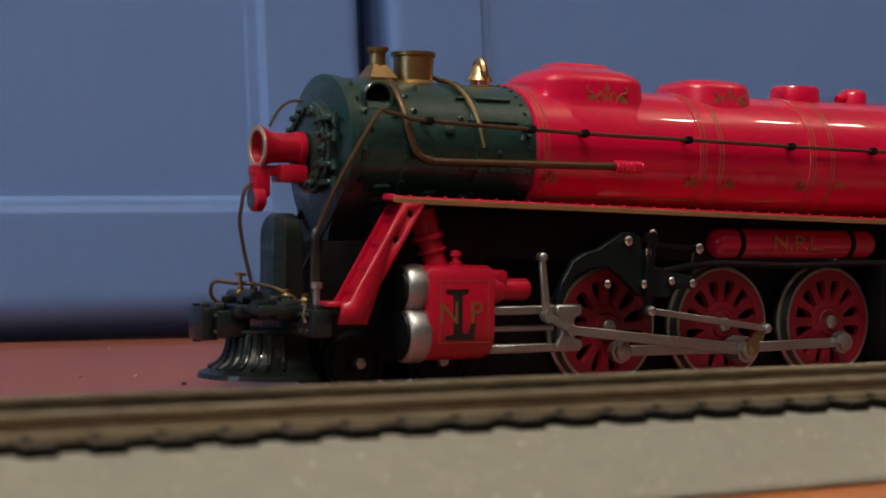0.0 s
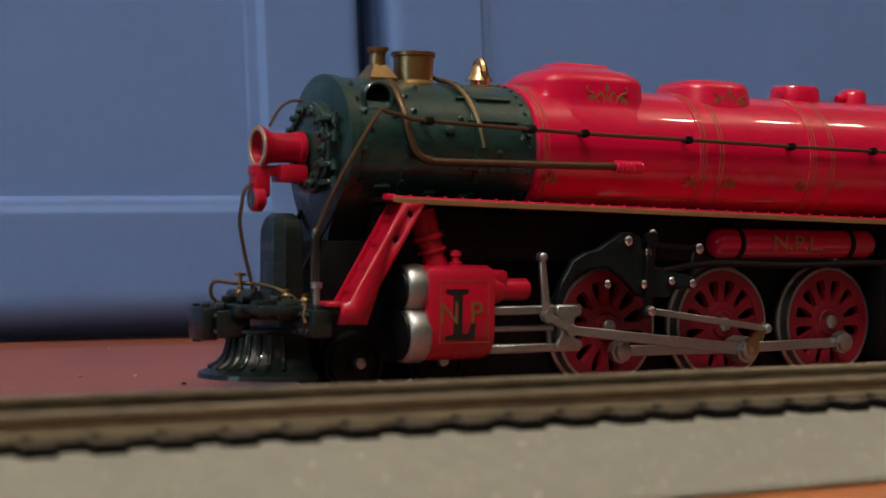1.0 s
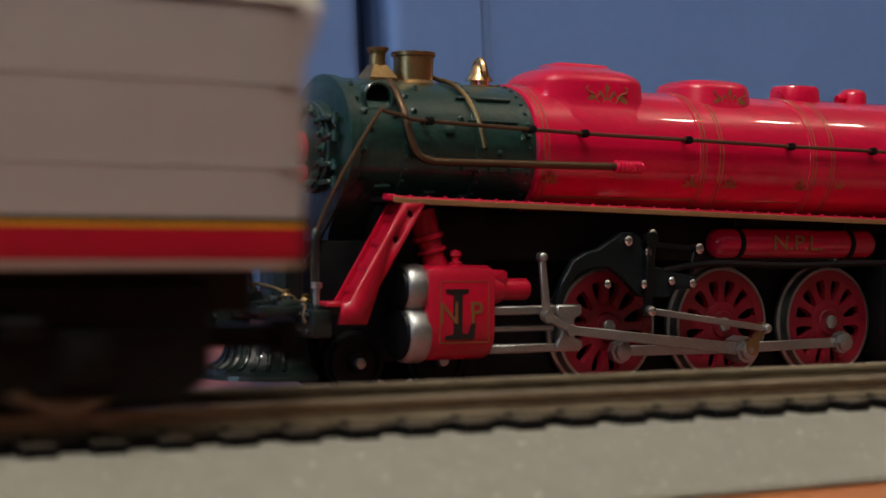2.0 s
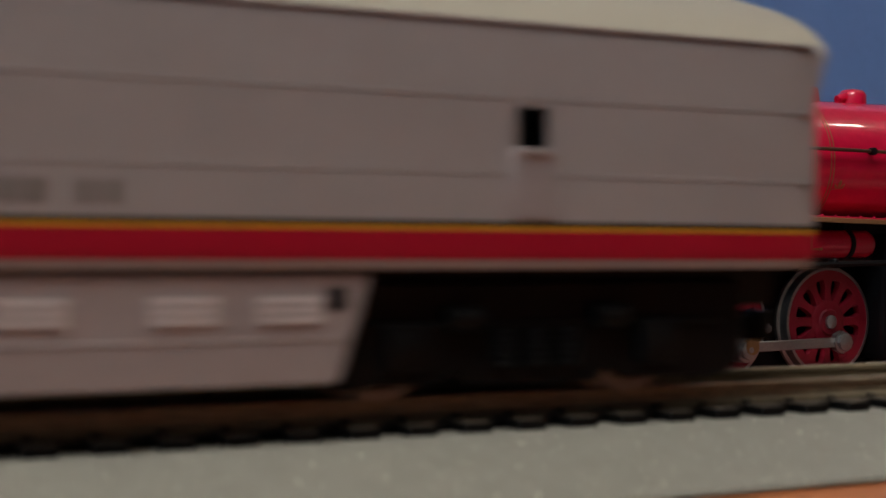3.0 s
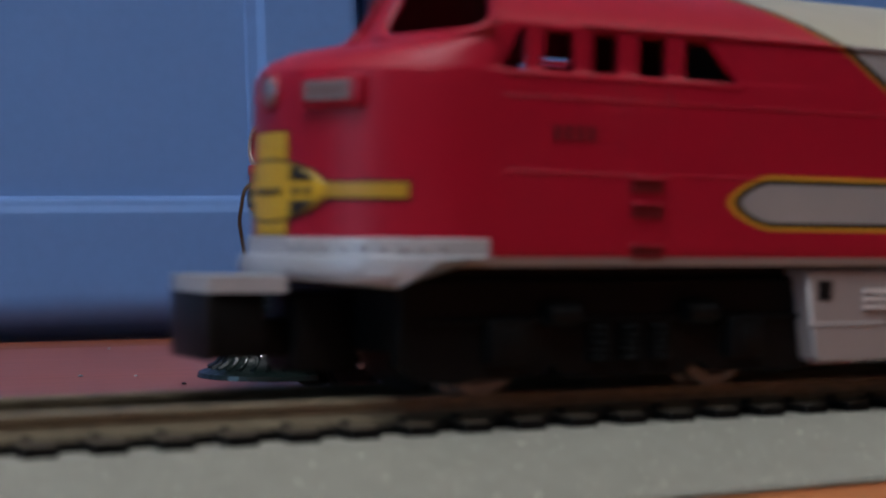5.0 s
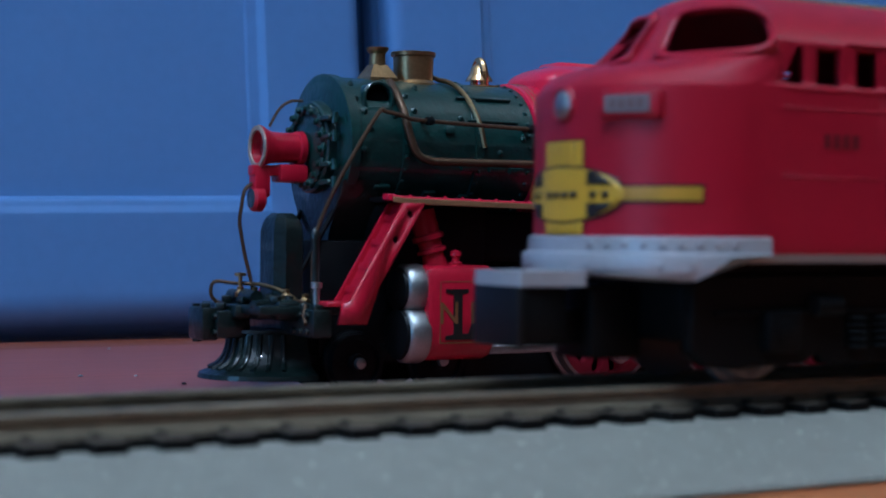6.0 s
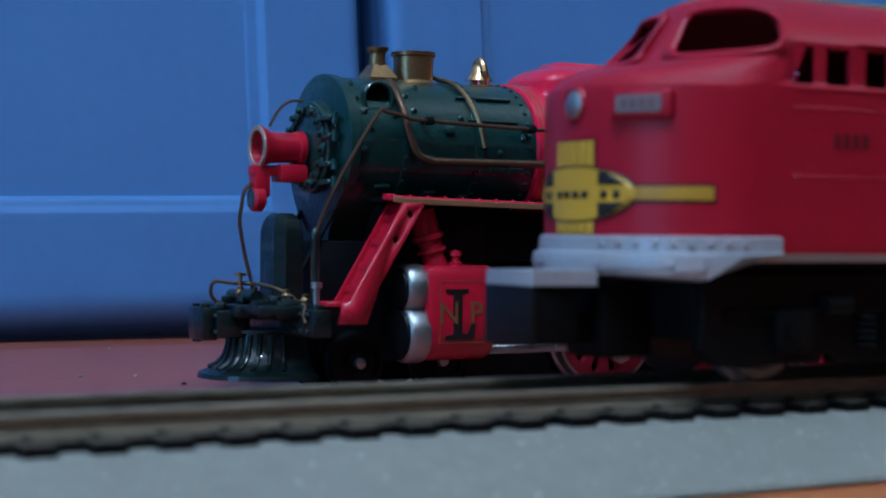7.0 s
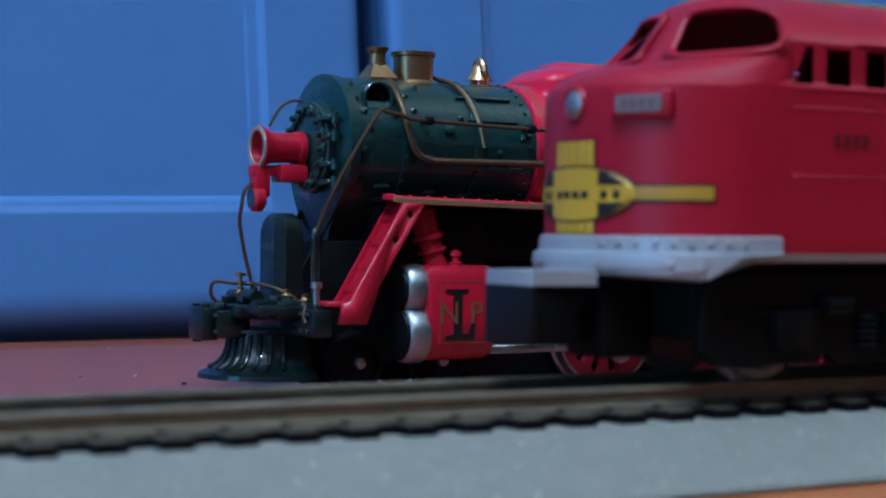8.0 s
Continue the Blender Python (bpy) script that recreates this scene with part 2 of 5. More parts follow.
def build_cabinet():
    """Two framed doors above the table's back edge, leaning a little."""
    c = thing("cabinet", "blue painted cabinet with two framed panel doors behind the table", "cabinet", mm(205, 236, 0, -4, -1.2, 0))
    body = B()
    box(body, -700, 900, 62, 340, -749, 420, 2)
    part("body", body, BLUE, c, flat=True)
    for x0, x1, edge in ((-420, 6.5, -21.5), (15.5, 420, 43.5)):
        left_door = x0 < 0
        door = part("door", box(B(), x0 + 2, x1 - 2, 9, 22, 6, 398, 1), BLUE, c, "blue framed door")
        inner = (x0 + 30, edge) if left_door else (edge, x1 - 30)
        for a, b in ((x0, inner[0]), (inner[1], x1)):
            part("stile", rounded_foot(box(B(), a, b, 0, 11.5, 2, 400, 4.5, 6)), BLUE, door, flat=True)
        for z0, z1 in ((2, 35), (370, 400)):
            part("rail", rounded_foot(box(B(), inner[0] - 5, inner[1] + 5, 0.2, 11.5, z0, z1, 3.0, 5)), BLUE, door, flat=True)
        part("panel", box(B(), inner[0] - 2, inner[1] + 2, 3.0, 10, 33, 372, 0.8), BLUE, door, flat=True)
        # slanted moulding between frame and panel
        for side, xx in ((1, inner[0]), (-1, inner[1])):
            steps = ((-6.5, 3.2), (-6.5, -0.05), (0.6, -0.06), (1.0, 0.15), (1.6, 0.9), (2.3, 1.8), (2.8, 2.1), (4.8, 2.2), (5.3, 2.45), (5.7, 3.0), (5.8, 3.4))
            mo = slab(B(), [(xx + side * u, y) for u, y in steps], 14, 388)
            part("moulding", mo, BLUE, door, smooth=50, flat=True)
        mo = B()
        prof = [(3.2, 30.8), (0.19, 30.8), (0.16, 32.8), (0.28, 33.5), (0.85, 34.5), (1.1, 35.4), (1.2, 36.1), (1.6, 36.8), (2.4, 37.3), (3.2, 37.6)]
        ends = [[mo.verts.new((xx, y, z)) for y, z in prof] for xx in (inner[0] + 0.5, inner[1] - 0.5)]
        for q in range(len(prof)):
            w = (q + 1) % len(prof)
            mo.faces.new((ends[0][q], ends[1][q], ends[1][w], ends[0][w]))
        mo.faces.new(ends[0][::-1]), mo.faces.new(ends[1])
        part("moulding", mo, BLUE, door, smooth=50, flat=True)
    return c


build_cabinet()


# ---- track ----
HEAD = 9.5


def build_track():
    t = thing("model_railway_track", "model track with tarnished brass rails, black ties and grey roadbed", "track", mm(0, 0, 0))
    x0, x1 = -470, 560
    bed = B()
    prof = [(-29.6, 0.05), (-29.3, 0.5), (-16.0, 5.95), (16.0, 5.95), (29.3, 0.5), (29.6, 0.05)]
    ends = [[bed.verts.new((x, y, z)) for y, z in prof] for x in (x0, x1)]
    for k in range(len(prof)):
        q = (k + 1) % len(prof)
        bed.faces.new((ends[0][k], ends[1][k], ends[1][q], ends[0][q]))
    bed.faces.new(ends[0][::-1]), bed.faces.new(ends[1])
    part("roadbed", bed, BED, t, "speckled grey plastic roadbed", smooth=20)
    for y in (-8.25, 8.25):
        r = B()
        p = [(-1.3, 6.95), (-1.3, 7.35), (-0.35, 7.6), (-0.35, 8.7), (-0.75, 8.9), (-0.75, 9.35), (-0.6, 9.5), (0.6, 9.5), (0.75, 9.35), (0.75, 8.9), (0.35, 8.7), (0.35, 7.6), (1.3, 7.35), (1.3, 6.95)]
        e = [[r.verts.new((x, y + dy, z)) for dy, z in p] for x in (x0, x1)]
        for k in range(len(p)):
            q = (k + 1) % len(p)
            r.faces.new((e[0][k], e[1][k], e[1][q], e[0][q]))
        r.faces.new(e[0][::-1]), r.faces.new(e[1])
        part("rail", r, RAIL, t, smooth=20)
    b = B()
    box(b, -1.75, 1.75, -15.1, 15.1, 5.6, 7.1, 0.1, 1)
    for y in (-8.25, 8.25):
        for s in (-1, 1):
            box(b, -0.55, 0.55, y + s * 1.75 - 0.45, y + s * 1.75 + 0.45, 6.9, 7.45, 0.12, 1)
    tie = part("tie", b, TIE, t)
    first = 45.9 - 6.802 * round((45.9 - x0 - 4) / 6.802)
    tie.matrix_basis = mm(first, 0, 0)
    k = 1
    while first + k * 6.802 < x1 - 3:
        link("tie", tie.data, t, at=mm(first + k * 6.802, random.uniform(-0.12, 0.12), 0))
        k += 1
    for y in (-10.7, 10.7):
        part("tie_web", box(B(), x0 + 1, x1 - 1, y - 1.2, y + 1.2, 5.6, 6.98), TIE, t)
    return t


build_track()


def build_specks():
    for x, y, r, pale in ((97.9, 136.2, 0.42, 1), (107.3, 132.2, 0.36, 1), (109.5, 113.3, 0.42, 0), (125.9, 203.3, 0.45, 1)):
        bm = B()
        bmesh.ops.create_icosphere(bm, subdivisions=1, radius=r)
        for v in bm.verts:
            v.co.z = max(v.co.z * 0.6, -0.2) + 0.2
            v.co.x *= random.uniform(0.7, 1.6)
        tagged(part("crumb", bm, SILVER_PALE if pale else BLACK, at=mm(x, y, 0)), "tiny pale dust crumb lying on the table" if pale else "tiny dark dust crumb lying on the table", "crumb", "crumbs on the table")


build_specks()


# ---- diesel locomotive: x from the end of the nose's yellow bar, z from the table ----
def paint_scheme():
    """Silver body with a red nose that sweeps back into a lobe and a stripe, lined in yellow and black; cream roof."""
    m = mat("red_and_silver_livery", rgb("94908e"), 0.4, vary=0.06, bump=0.08, spec=0.35)
    n, l = m.node_tree.nodes, m.node_tree.links
    b = n["Principled BSDF"]
    base = b.inputs["Base Color"].links[0].from_socket
    co = n.new("ShaderNodeTexCoord")
    sep = n.new("ShaderNodeSeparateXYZ")
    l.new(co.outputs["Object"], sep.inputs[0])

    def op(kind, a, c=None):
        k = n.new("ShaderNodeMath")
        k.operation = kind
        for i, v in enumerate((a, c)):
            if v is None:
                continue
            if isinstance(v, (int, float)):
                k.inputs[i].default_value = v
            else:
                l.new(v, k.inputs[i])
        return k.outputs[0]

    x, z = op("MULTIPLY", sep.outputs[0], 1000.0), op("MULTIPLY", sep.outputs[2], 1000.0)

    def round_box(cx, cz, hx, hz, r, point=1.0):
        ax = op("MAXIMUM", op("SUBTRACT", op("ABSOLUTE", op("SUBTRACT", x, cx)), hx - r), 0.0)
        ax = op("MULTIPLY", ax, point)
        az = op("MAXIMUM", op("SUBTRACT", op("ABSOLUTE", op("SUBTRACT", z, cz)), hz - r), 0.0)
        p = 2.0 if point == 1.0 else 1.5
        return op("SUBTRACT", op("POWER", op("ADD", op("POWER", ax, p), op("POWER", az, p)), 1 / p), r)

    lobe = round_box(-30, 45.5, 100.5, 11.0, 4.0)
    slant = op("SUBTRACT", op("ADD", op("MULTIPLY", x, 0.55), op("MULTIPLY", z, 0.835)), 74.2)
    lobe = op("SMOOTH_MAX", lobe, slant)
    lobe.node.inputs[2].default_value = 3.0
    front = op("SUBTRACT", x, 50.0)
    front = op("MAXIMUM", front, op("SUBTRACT", z, 36.0))
    front = op("MAXIMUM", front, op("SUBTRACT", 24.9, z))
    stripe = op("SUBTRACT", op("ABSOLUTE", op("SUBTRACT", z, 26.42)), 1.53)
    tongue = round_box(150, 31.22, 104.6, 3.28, 3.2, 0.48)
    red = op("MAXIMUM", op("MINIMUM", op("MINIMUM", lobe, front), stripe), op("MULTIPLY", tongue, -1.0))

    def over(colour, mask, under):
        k = n.new("ShaderNodeMix")
        k.data_type = "RGBA"
        l.new(mask, k.inputs[0])
        l.new(under, k.inputs[6])
        if isinstance(colour, tuple):
            k.inputs[7].default_value = colour
        else:
            l.new(colour, k.inputs[7])
        return k.outputs[2]

    high = op("GREATER_THAN", z, 26.5)
    out = over(rgb("a8a290"), op("GREATER_THAN", z, 50.4), base)
    out = over(rgb("2a2620"), op("MULTIPLY", op("LESS_THAN", red, 1.05), high), out)
    low = op("MULTIPLY", high, op("LESS_THAN", z, 38.0))
    out = over(rgb("c89418"), op("MULTIPLY", op("LESS_THAN", red, 0.5), low), out)
    out = over(rgb("b07818"), op("MULTIPLY", op("LESS_THAN", red, 0.3), high), out)
    out = over(rgb("9a0b26"), op("LESS_THAN", red, 0.0), out)
    l.new(out, b.inputs["Base Color"])
    return m


LIVERY = paint_scheme()
# darker body red that paints the shade of the step recesses
STEP_SHADE = mat("deep_red_recess", rgb("700a1a"), 0.6, bump=0)
DARK_RED_PRINT = mat("faint_dark_print", rgb("5a0c14"), 0.5, bump=0)
GREY_PRINT = mat("grey_print", rgb("5a544e"), 0.5, bump=0)
SILVER_DARK = mat("dull_grey_paint", rgb("0c0c0e"), 0.5, spec=0.3)
NUMBER_PLATE = mat("dim_number_plate", rgb("74686a"), 0.5, 0.1)
NUMBER_PRINT = mat("faded_number_print", rgb("66504c"), 0.5, bump=0)
# louvre strips, paler than the tank
LOUVRE = mat("worn_louvre_edge", rgb("d2cecb"), 0.4, 0.1)
OCHRE = mat("ochre_print", rgb("b08a1a"), 0.4, bump=0)
RED_NOSE = mat("red_moulded_plastic", rgb("9a0b26"), 0.4, vary=0.06, bump=0.04, spec=0.35)

ROWS = (23.9, 26.2, 28.2, 31.0, 33.9, 36.8, 41.2, 43.6, 44.5, 44.9, 45.4, 46.2, 47.2, 48.4, 49.5, 50.2, 51.2, 52.8, 54.6, 56.2, 57.4, 58.2)
STATIONS = (11.7, 14.9, 16.9, 20.8, 23.2, 26.6, 29.4, 33.2, 35.8, 39.6, 43.4, 60, 90, 129.8, 134.2, 155, 168.5, 172.2)


def lerp_table(v, table):
    for (a, p), (b, q) in zip(table, table[1:]):
        if v <= b:
            return p + (q - p) * (v - a) / (b - a)
    return table[-1][1]


def half_width(z):
    return lerp_table(z, ((0, 18), (42.5, 18), (49.5, 17.75), (50.2, 17.3), (51.2, 16.5), (52.8, 14.7), (54.6, 11.8), (56.2, 8.3), (57.4, 4.8), (58.2, 1.2)))


def nose_front(z):
    return lerp_table(z, ((0, -7.0), (43.6, -6.9), (44.5, -6.75), (44.9, -6.6), (45.4, -6.35), (46.2, -5.6), (47.2, -3.4), (48.4, 4.3), (49.5, 5.2), (54.6, 8.6), (56.2, 10.2), (57.4, 13), (58.2, 17)))


def nose_depth(z):
    return lerp_table(z, ((0, 14), (44.5, 14.4), (45.4, 16.2), (46.2, 16.4), (47.2, 14.5), (48.4, 7.0), (49.5, 6.2), (54.6, 5.6), (60, 4.6)))


def nose_point(z, a, out=0.0):
    """A point of the plan outline; a from 0 at the nose's tip to 1 where the side begins."""
    w, f, d = half_width(z) + out, nose_front(z) - out, nose_depth(z) + out
    e = 2 / lerp_table(z, ((0, 2.0), (44.5, 2.0), (45.4, 1.95), (46.2, 1.9), (47.2, 1.85), (48.4, 2.2), (49.5, 2.4), (60, 2.4)))
    return f + d * (1 - math.cos(a * math.pi / 2) ** e), -w * math.sin(a * math.pi / 2) ** e


def build_diesel():
    d = thing("diesel_locomotive", "red and silver model diesel locomotive with yellow nose emblem", "model train", mm(0, 0, 0))
    bm = B()
    NF = 12
    grid = []
    for z in ROWS:
        side = []
        for k in range(NF + 1):
            x, y = nose_point(z, k / NF)
            side.append((x, y, z))
        uc = side[-1][0]
        for s in STATIONS:
            x = s if z <= 49.5 else max(s, uc + 0.4) if s > 20 else uc + 0.4 + (s - 11.7) * max(0.2, (20.8 - uc - 0.4) / 9.1)
            drop = 0 if s < 171 or z < 50 else (z - 50) * 0.1
            x += max(0, min(1, (z - 44) / 6)) * 2.2 if s > 171 else 0
            w = half_width(z)
            side.append((x, -w + (0.6 if s > 171 else 0), z - drop))
        grid.append(side)
    near = [[bm.verts.new(p) for p in row] for row in grid]
    far = [[near[j][0] if k == 0 else bm.verts.new((p[0], -p[1], p[2])) for k, p in enumerate(row)] for j, row in enumerate(grid)]
    base = NF + 1
    holes = {(base + a, j) for a in (0, 2, 4, 6, 8, 9) for j in range(9, 14)} | {(base + 13, 5)}
    shield = {(k, j) for k in range(1, 11) for j in range(13, 18)}
    for j in range(len(ROWS) - 1):
        for k in range(len(grid[0]) - 1):
            if (k, j) in holes or (k, j) in shield:
                continue
            for g in (near, far):
                if g is far and j in (14, 15) and (k, 13) in holes:
                    continue
                vs = (g[j][k], g[j][k + 1], g[j + 1][k + 1], g[j + 1][k])
                if len(set(vs)) == 4:
                    bm.faces.new(vs)
    for j in range(len(ROWS) - 1):
        bm.faces.new((near[j][-1], far[j][-1], far[j + 1][-1], near[j + 1][-1]))
    for k in range(len(grid[0]) - 1):
        vs = [near[-1][k], near[-1][k + 1], far[-1][k + 1]] + ([far[-1][k]] if k else [])
        bm.faces.new(vs)
    # slanted edges of the first and last side window
    for g in (1, -1):
        for xs in ((11.5, 11.5, 14.0), (43.6, 43.6, 38.9)):
            zt = 49.6
            y0, y1 = 17.78, 17.1
            part("window_corner", plate(B(), [(xs[0], 44.8), (xs[1], zt), (xs[2], zt)], g * -y0, g * -y1), RED_NOSE, d, flat=True)
    body = part("body", bm, LIVERY, d, smooth=32)
    thick = body.modifiers.new("thickness", "SOLIDIFY")
    thick.thickness, thick.offset = 0.0009, -1
    body.modifiers.new("flat faces", "WEIGHTED_NORMAL").keep_sharp = True

    # raised lines along the side
    for z, x0, x1 in ((42.1, 12, 171), (34.0, 12, 129), (34.0, 135, 171), (44.4, 12, 44)):
        for s in (-1, 1):
            part("moulding", box(B(), x0, x1, min(s * 17.75, s * 18.07), max(s * 17.75, s * 18.07), z - 0.17, z + 0.17, 0.06, 1), LIVERY, d)
    for s in (-1, 1):
        part("gutter", box(B(), 22, 171.5, min(s * 17.2, s * 18.05), max(s * 17.2, s * 18.05), 49.85, 50.3, 0.12, 1), LIVERY, d)
    # cab door, its grab steps and the small door under the porthole
    for s in (-1, 1):
        door = B()
        for x in (27.4, 33.7):
            box(door, x - 0.2, x + 0.2, s * 18 - 0.045, s * 18 + 0.045, 25.2, 43.9, 0.03, 1)
        part("door_edge", door, LIVERY, d)
        for z in (25.6, 30.2, 33.0):
            st = B()
            box(st, 28.4, 32.7, s * 18.12 - 0.1, s * 18.12 + 0.1, z - 0.9, z + 0.5, 0.05, 1)
            step = part("step", st, STEP_SHADE, d, "dark red patch painted as a step recess's shade")
            part("lip", box(B(), 28.2, 32.9, s * 18.4 - 0.35, s * 18.4 + 0.35, z + 0.5, z + 0.8, 0.1, 1), RED_NOSE, step)
        hatch = B()
        box(hatch, 129.3, 134.7, s * 18 - 0.2, s * 18 + 0.2, 29.2, 36.3, 0.15, 1)
        box(hatch, 129.6, 134.4, s * 18.1 - 0.4, s * 18.1 + 0.4, 36.0, 36.8, 0.15, 1)
        part("hatch", hatch, SILVER, d)
        for k in range(4):
            part("number_bar", box(B(), 18.2 + k * 1.5, 19.1 + k * 1.5, s * 18.06 - 0.06, s * 18.06 + 0.06, 37.5, 39.2), DARK_RED_PRINT, d, "faint dark bar")
        for k, w in enumerate((1.2, 1.4, 1.4, 1.3, 1.4, 0, 1.1, 1.1)):
            if w:
                xx = 67.5 + k * 2.5
                part("letter_bar", box(B(), xx, xx + w, s * 18.06 - 0.05, s * 18.06 + 0.05, 30.1, 32.4, 0.05, 1), GREY_PRINT, d, "dark grey bar")
    # window posts
    for s in (-1, 1):
        for x0, x1 in ((14.9, 16.9), (20.8, 23.2), (26.6, 29.4), (33.2, 35.8)):
            part("window_post", plate(B(), [(x0, 44.7), (x1, 44.7), (x1, 49.7), (x0, 49.7)], s * 17.86, s * 17.0), RED_NOSE, d)
    # nose emblem
    def decal(name, pts_of, material, label):
        bm2 = B()
        rows = pts_of
        vv = [[bm2.verts.new(p) for p in r] for r in rows]
        for r, q in zip(vv, vv[1:]):
            for k in range(len(r) - 1):
                bm2.faces.new((r[k], r[k + 1], q[k + 1], q[k]))
        ob = part(name, bm2, material, d, label)
        t = ob.modifiers.new("thickness", "SOLIDIFY")
        t.thickness = 0.00008
        ob.modifiers.new("flat faces", "WEIGHTED_NORMAL").keep_sharp = True
        return ob

    arc = [0.0]
    fine = [nose_point(33, k / 400, 0.12) for k in range(401)]
    for p, q in zip(fine, fine[1:]):
        arc.append(arc[-1] + math.hypot(q[0] - p[0], q[1] - p[1]))

    def on_nose(s, z, out=0.0):
        """A point s along the outline from the nose's tip, negative on the far side."""
        a, far_side = abs(s), s < 0
        if a >= arc[-1]:
            x, y = fine[-1][0] + a - arc[-1], fine[-1][1]
        else:
            k = next(i for i, v in enumerate(arc) if v >= a)
            x, y = fine[k]
        nx = min(1.0, a / arc[-1])
        x, y = x - out * (1 - nx), y - out * nx
        return (x, -y if far_side else y, z)

    def strip(s0, s1, z0, z1, out, n=14):
        return [[on_nose(s0 + (s1 - s0) * k / n, z, out) for k in range(n + 1)] for z in (z0, z1)]

    def ellipse(cx, cz, ax, az, out, n=24, half=None):
        rows = []
        for k in range(n + 1):
            a = math.pi * k / n
            w = ax * math.sin(a)
            lo, hi = -w, w
            if half:
                lo = max(lo, half[0])
                hi = max(hi, lo + 0.001)
            rows.append([on_nose(cx + lo + (hi - lo) * j / 16, cz + az * math.cos(a), out) for j in range(17)])
        return rows

    decal("emblem_edge", strip(-4.1, 4.1, 26.95, 38.3, 0.0), INK, "black emblem outline")
    for k in range(-2, 3):
        for z0, z1 in ((27.05, 28.7), (34.9, 38.15)):
            decal("emblem_bar", strip(k * 1.58 - 0.68, k * 1.58 + 0.68, z0, z1, 0.1, 4), YELLOW, "yellow emblem bar")
    decal("emblem_outline", ellipse(0, 31.8, 10.4, 3.5, 0.12), INK, "black oval outline")
    decal("emblem_oval", ellipse(0, 31.8, 9.95, 3.2, 0.2), YELLOW, "yellow oval emblem")
    for s in (-1, 1):
        decal("wing", [[on_nose(s * (4.7 + 3.9 * j / 10), 31.8 + g * (1.05 + (1.65 * (1 - (j / 10) ** 2)) * h), 0.3) for j in range(11)]
                       for g in (1,) for h in (0, 1)], INK, "black wing shape")
        decal("wing", [[on_nose(s * (4.7 + 3.9 * j / 10), 31.8 - (1.05 + (1.65 * (1 - (j / 10) ** 2)) * h), 0.3) for j in range(11)]
                       for h in (0, 1)], INK, "black wing shape")
        for a, b in ((5.2, 6.1), (7.0, 7.9)):
            decal("emblem_letter_bar", strip(s * a, s * b, 31.25, 32.2, 0.3, 3), INK, "black bar")
        edge_end = arc[next(i for i, q in enumerate(fine) if q[0] >= 1.5)]
        decal("side_bar_edge", strip(s * 9.6, s * edge_end, 30.75, 32.85, 0.02), INK, "black line")
        decal("side_bar", strip(s * 9.6, s * (edge_end - 0.25), 31.0, 32.6, 0.12), OCHRE, "yellow side bar")
    for k in range(4):
        decal("emblem_letter_bar", strip(-3.2 + k * 1.7, -2.1 + k * 1.7, 31.3, 32.15, 0.3, 3), INK, "black bar")

    # rounded windscreen surrounds
    for side in (1, -1):
        inner, outer, lip = [], [], []
        ca, cz, da, dz = 0.51, 51.6, 0.41, 2.85
        for k in range(48):
            th = 2 * math.pi * (k + 0.5) / 48
            c, q = math.cos(th), math.sin(th)
            e = 2 / (2.3 if c > 0 and q > 0 else 3.2 if c > 0 else 6.0)
            ua, uz = math.copysign(abs(c) ** e, c), math.copysign(abs(q) ** e, q)
            m = 1 / max(abs(c), abs(q))
            for ring, fa, fz, oa, oz, out in ((inner, ua, uz, da, dz, 0.1), (lip, ua, uz, da + 0.03, dz + 0.3, 0.28), (outer, c * m, q * m, da + 0.035, dz + 0.38, 0.05)):
                z = max(48.42, cz + oz * fz)
                x, y = nose_point(z, ca + oa * fa, out)
                ring.append((x, side * y, z))
        fb = B()
        rings = [[fb.verts.new(p) for p in ring] for ring in (inner, lip, outer)]
        for p, q in zip(rings, rings[1:]):
            for k in range(48):
                fb.faces.new((p[k], p[(k + 1) % 48], q[(k + 1) % 48], q[k]))
        fr = part("windscreen_frame", fb, RED_NOSE, d, "rounded red windscreen surround", smooth=60)
        th = fr.modifiers.new("thickness", "SOLIDIFY")
        th.thickness, th.offset = 0.0006, 0

    # headlight and number boards
    lamp = part("headlight", lathe(B(), (-5.6, 0, 42.6), (-1, 0, 0.02), [(0, 2.6), (1.5, 2.2), (1.7, 1.95), (1.5, 1.75), (1.4, 0)], 28), RED_NOSE, d, "round nose headlight")
    part("lens", lathe(B(), (-7.0, 0, 42.6), (-1, 0, 0.02), [(0, 1.85), (0.35, 1.5), (0.6, 0.7), (0.65, 0)], 24), STEEL, lamp, "clear lens")
    for s in (-1, 1):
        nb = B()
        box(nb, -3.9, 4.0, -0.5, 2.5, -1.8, 1.7, 0.6)
        board = part("number_board", nb, RED_NOSE, d, at=mm(-4.7 if s < 0 else -3.4, s * (10.4 if s < 0 else 9.4), 42.2, 0, 0, -60 if s < 0 else -120))
        part("face", box(B(), -3.0, 2.8, -0.72, -0.45, -1.05, 1.05, 0.1, 1), NUMBER_PLATE, board, "pale number panel", at=mm(0, 0, 0))
        for k in range(4):
            part("number_bar", box(B(), -2.2 + k * 1.15, -1.5 + k * 1.15, -0.78, -0.7, -0.55, 0.55), NUMBER_PRINT, board, "dark bar")

    # silver skirt round the nose, with rivets, and the step under it
    sk = B()
